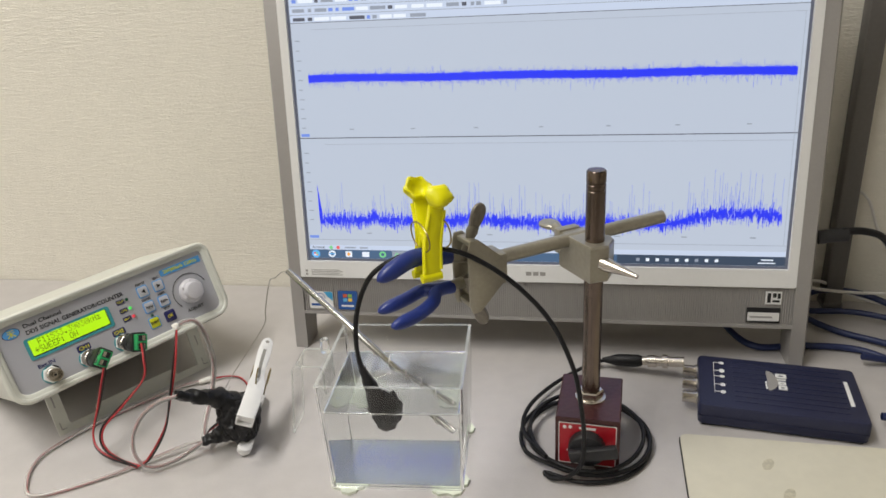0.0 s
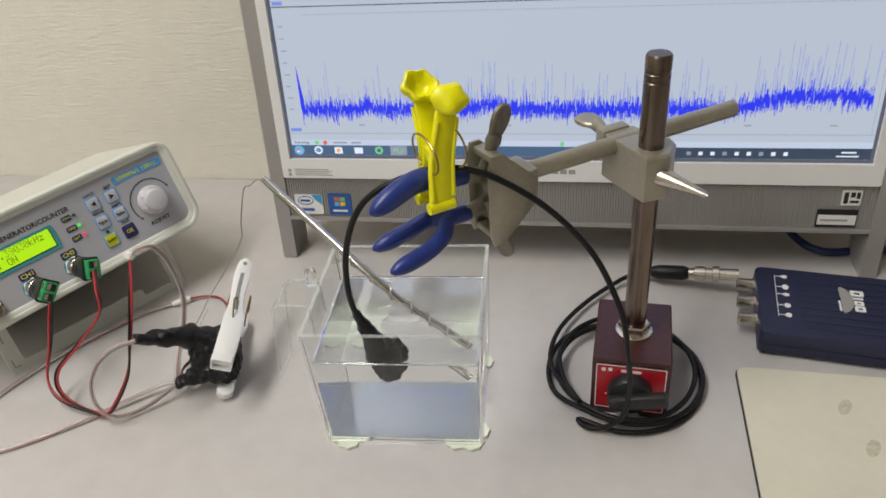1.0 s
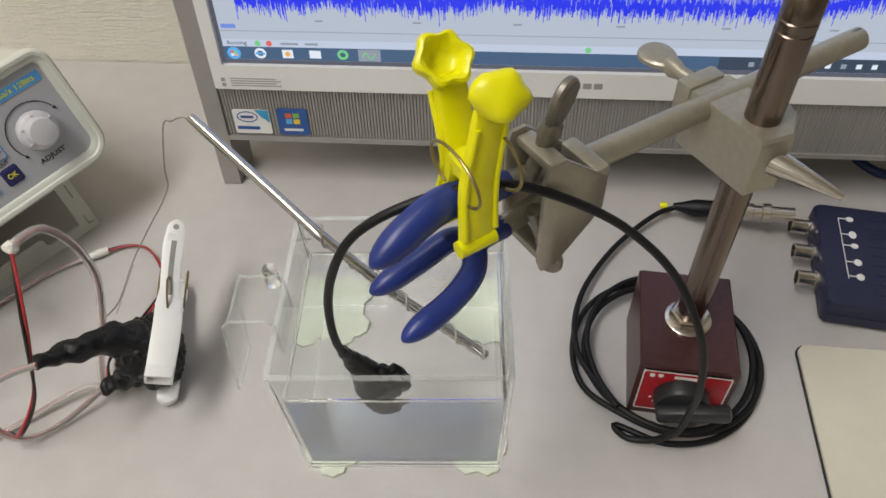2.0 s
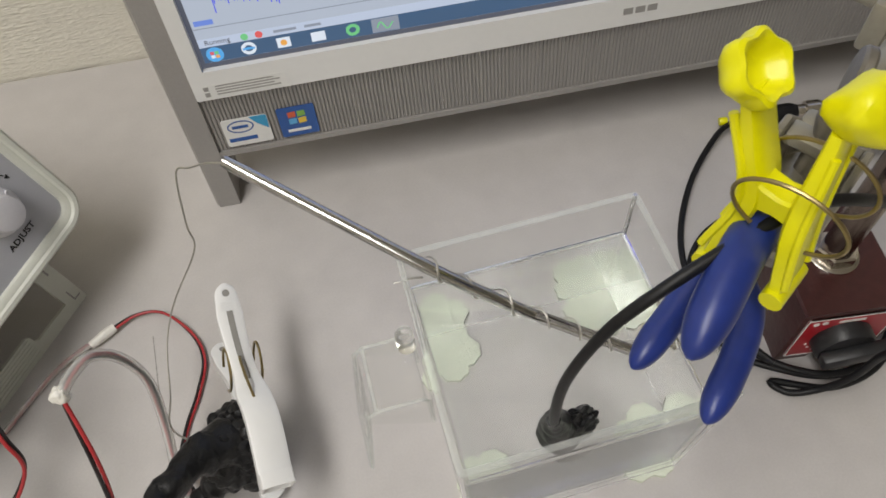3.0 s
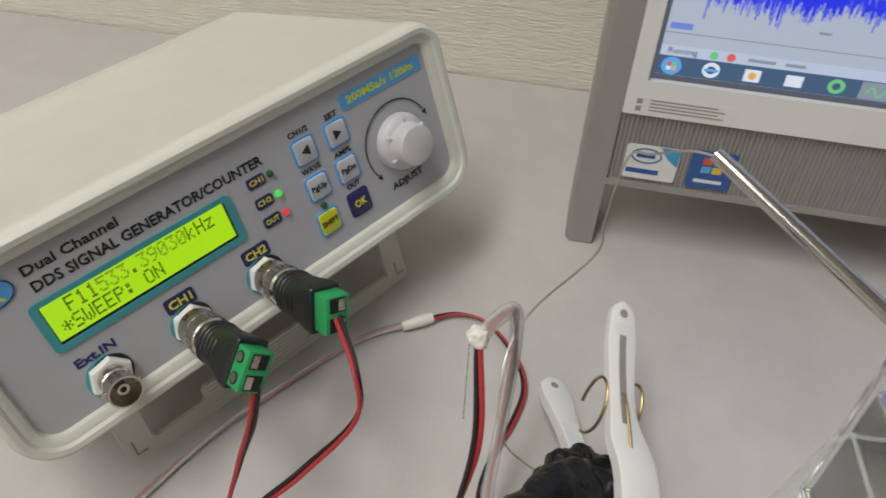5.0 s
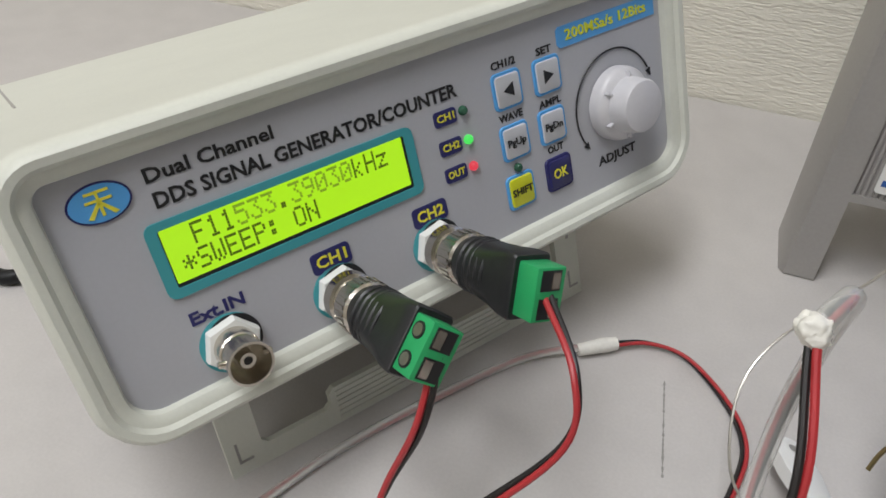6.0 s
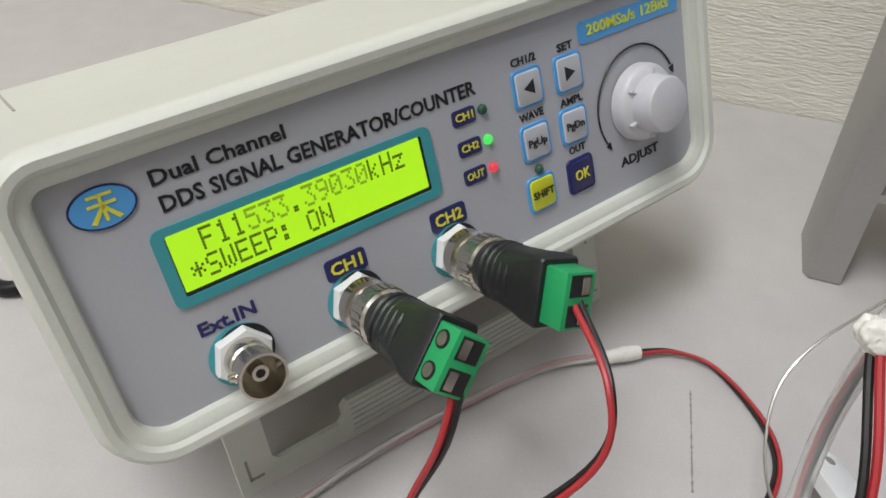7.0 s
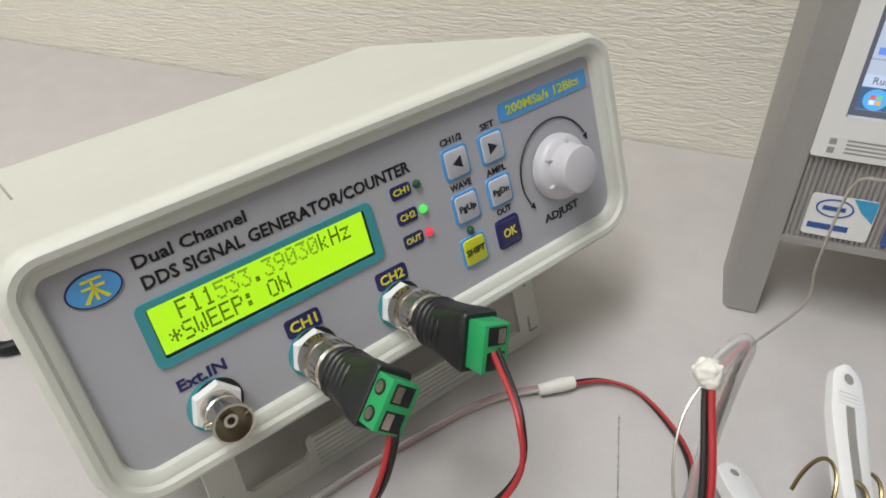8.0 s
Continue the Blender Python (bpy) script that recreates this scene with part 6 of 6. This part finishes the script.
sleeved("sleeved_wire", "wires in a milky sleeve arching from the glue joint", [(-0.3712, 0.5512, 0.1068), (-0.3678, 0.5575, 0.1077), (-0.3636, 0.5661, 0.1033), (-0.3619, 0.5744, 0.0834), (-0.3614, 0.5762, 0.0570), (-0.3622, 0.5649, 0.0348), (-0.3625, 0.5492, 0.0200), (-0.3590, 0.5370, 0.0130)], 0.0023, MILKY)
sleeved("sleeved_wire", "wires in a milky sleeve looping from the putty", [(-0.3580, 0.5130, 0.0690), (-0.3734, 0.5096, 0.0639), (-0.3894, 0.5088, 0.0503), (-0.3982, 0.5055, 0.0335), (-0.3975, 0.5030, 0.0171), (-0.3889, 0.5061, 0.0059), (-0.3749, 0.5184, 0.0042), (-0.3564, 0.5370, 0.0118)], 0.0017, MILKY)
sleeved("sleeved_wire", "red wires in a milky sleeve lying along the generator's stand", [(-0.4030, 0.6370, 0.0030), (-0.4120, 0.6320, 0.0030), (-0.4330, 0.6170, 0.0020), (-0.4640, 0.5760, 0.0020), (-0.4830, 0.5430, 0.0020), (-0.4930, 0.5130, 0.0020), (-0.4840, 0.4850, 0.0020), (-0.4630, 0.4700, 0.0020), (-0.4190, 0.4990, 0.0022), (-0.3760, 0.5350, 0.0060), (-0.3580, 0.5360, 0.0110)], 0.0016, MILKY, False)
pair("wire_pair", "red and black wire pair curling round on the desk", [(-0.4020, 0.6375, 0.0035), (-0.3900, 0.6440, 0.0024), (-0.3760, 0.6420, 0.0022), (-0.3610, 0.6260, 0.0022), (-0.3550, 0.6100, 0.0022), (-0.3580, 0.5920, 0.0022), (-0.3640, 0.5740, 0.0024), (-0.3660, 0.5560, 0.0050), (-0.3580, 0.5400, 0.0100)], 0.0007, 40)
gs = thing("glue_sleeve", pose(0, 0, 0), "milky glue sleeve over a wire joint on the desk", "glue")
part("blob", tubed([(-0.4010, 0.6385, 0.0032), (-0.4060, 0.6350, 0.0035), (-0.4130, 0.6305, 0.0028)], lambda f: 0.0028 - 0.0010 * abs(f - 0.4), seg=12, steps=5), GLUE, gs)

loose_cable("mains_cable", "black mains cable lying on the desk behind the generator", [(-0.800, 0.600, 0.003), (-0.700, 0.592, 0.003), (-0.640, 0.585, 0.003), (-0.622, 0.583, 0.003), (-0.612, 0.592, 0.004)], 0.0030, BLACK_RUBBER)

# ---- small marks on the desk ----
mk = thing("scratch_mark", pose(0, 0, 0), "faint grey scratch on the desk top", "mark")
rnd = random.Random(8)
bm = bmesh.new()
for i in range(40):
    f = i / 39
    x, y = -0.3820 + 0.0042 * f, 0.6300 - 0.038 * f
    a = rnd.uniform(0.0001, 0.0004)
    box(bm, x - a, x + a, y - 0.0005, y + 0.0005, 0.0, 0.00012)
part("streak", bm, GREY_MARK, mk, smooth=False)
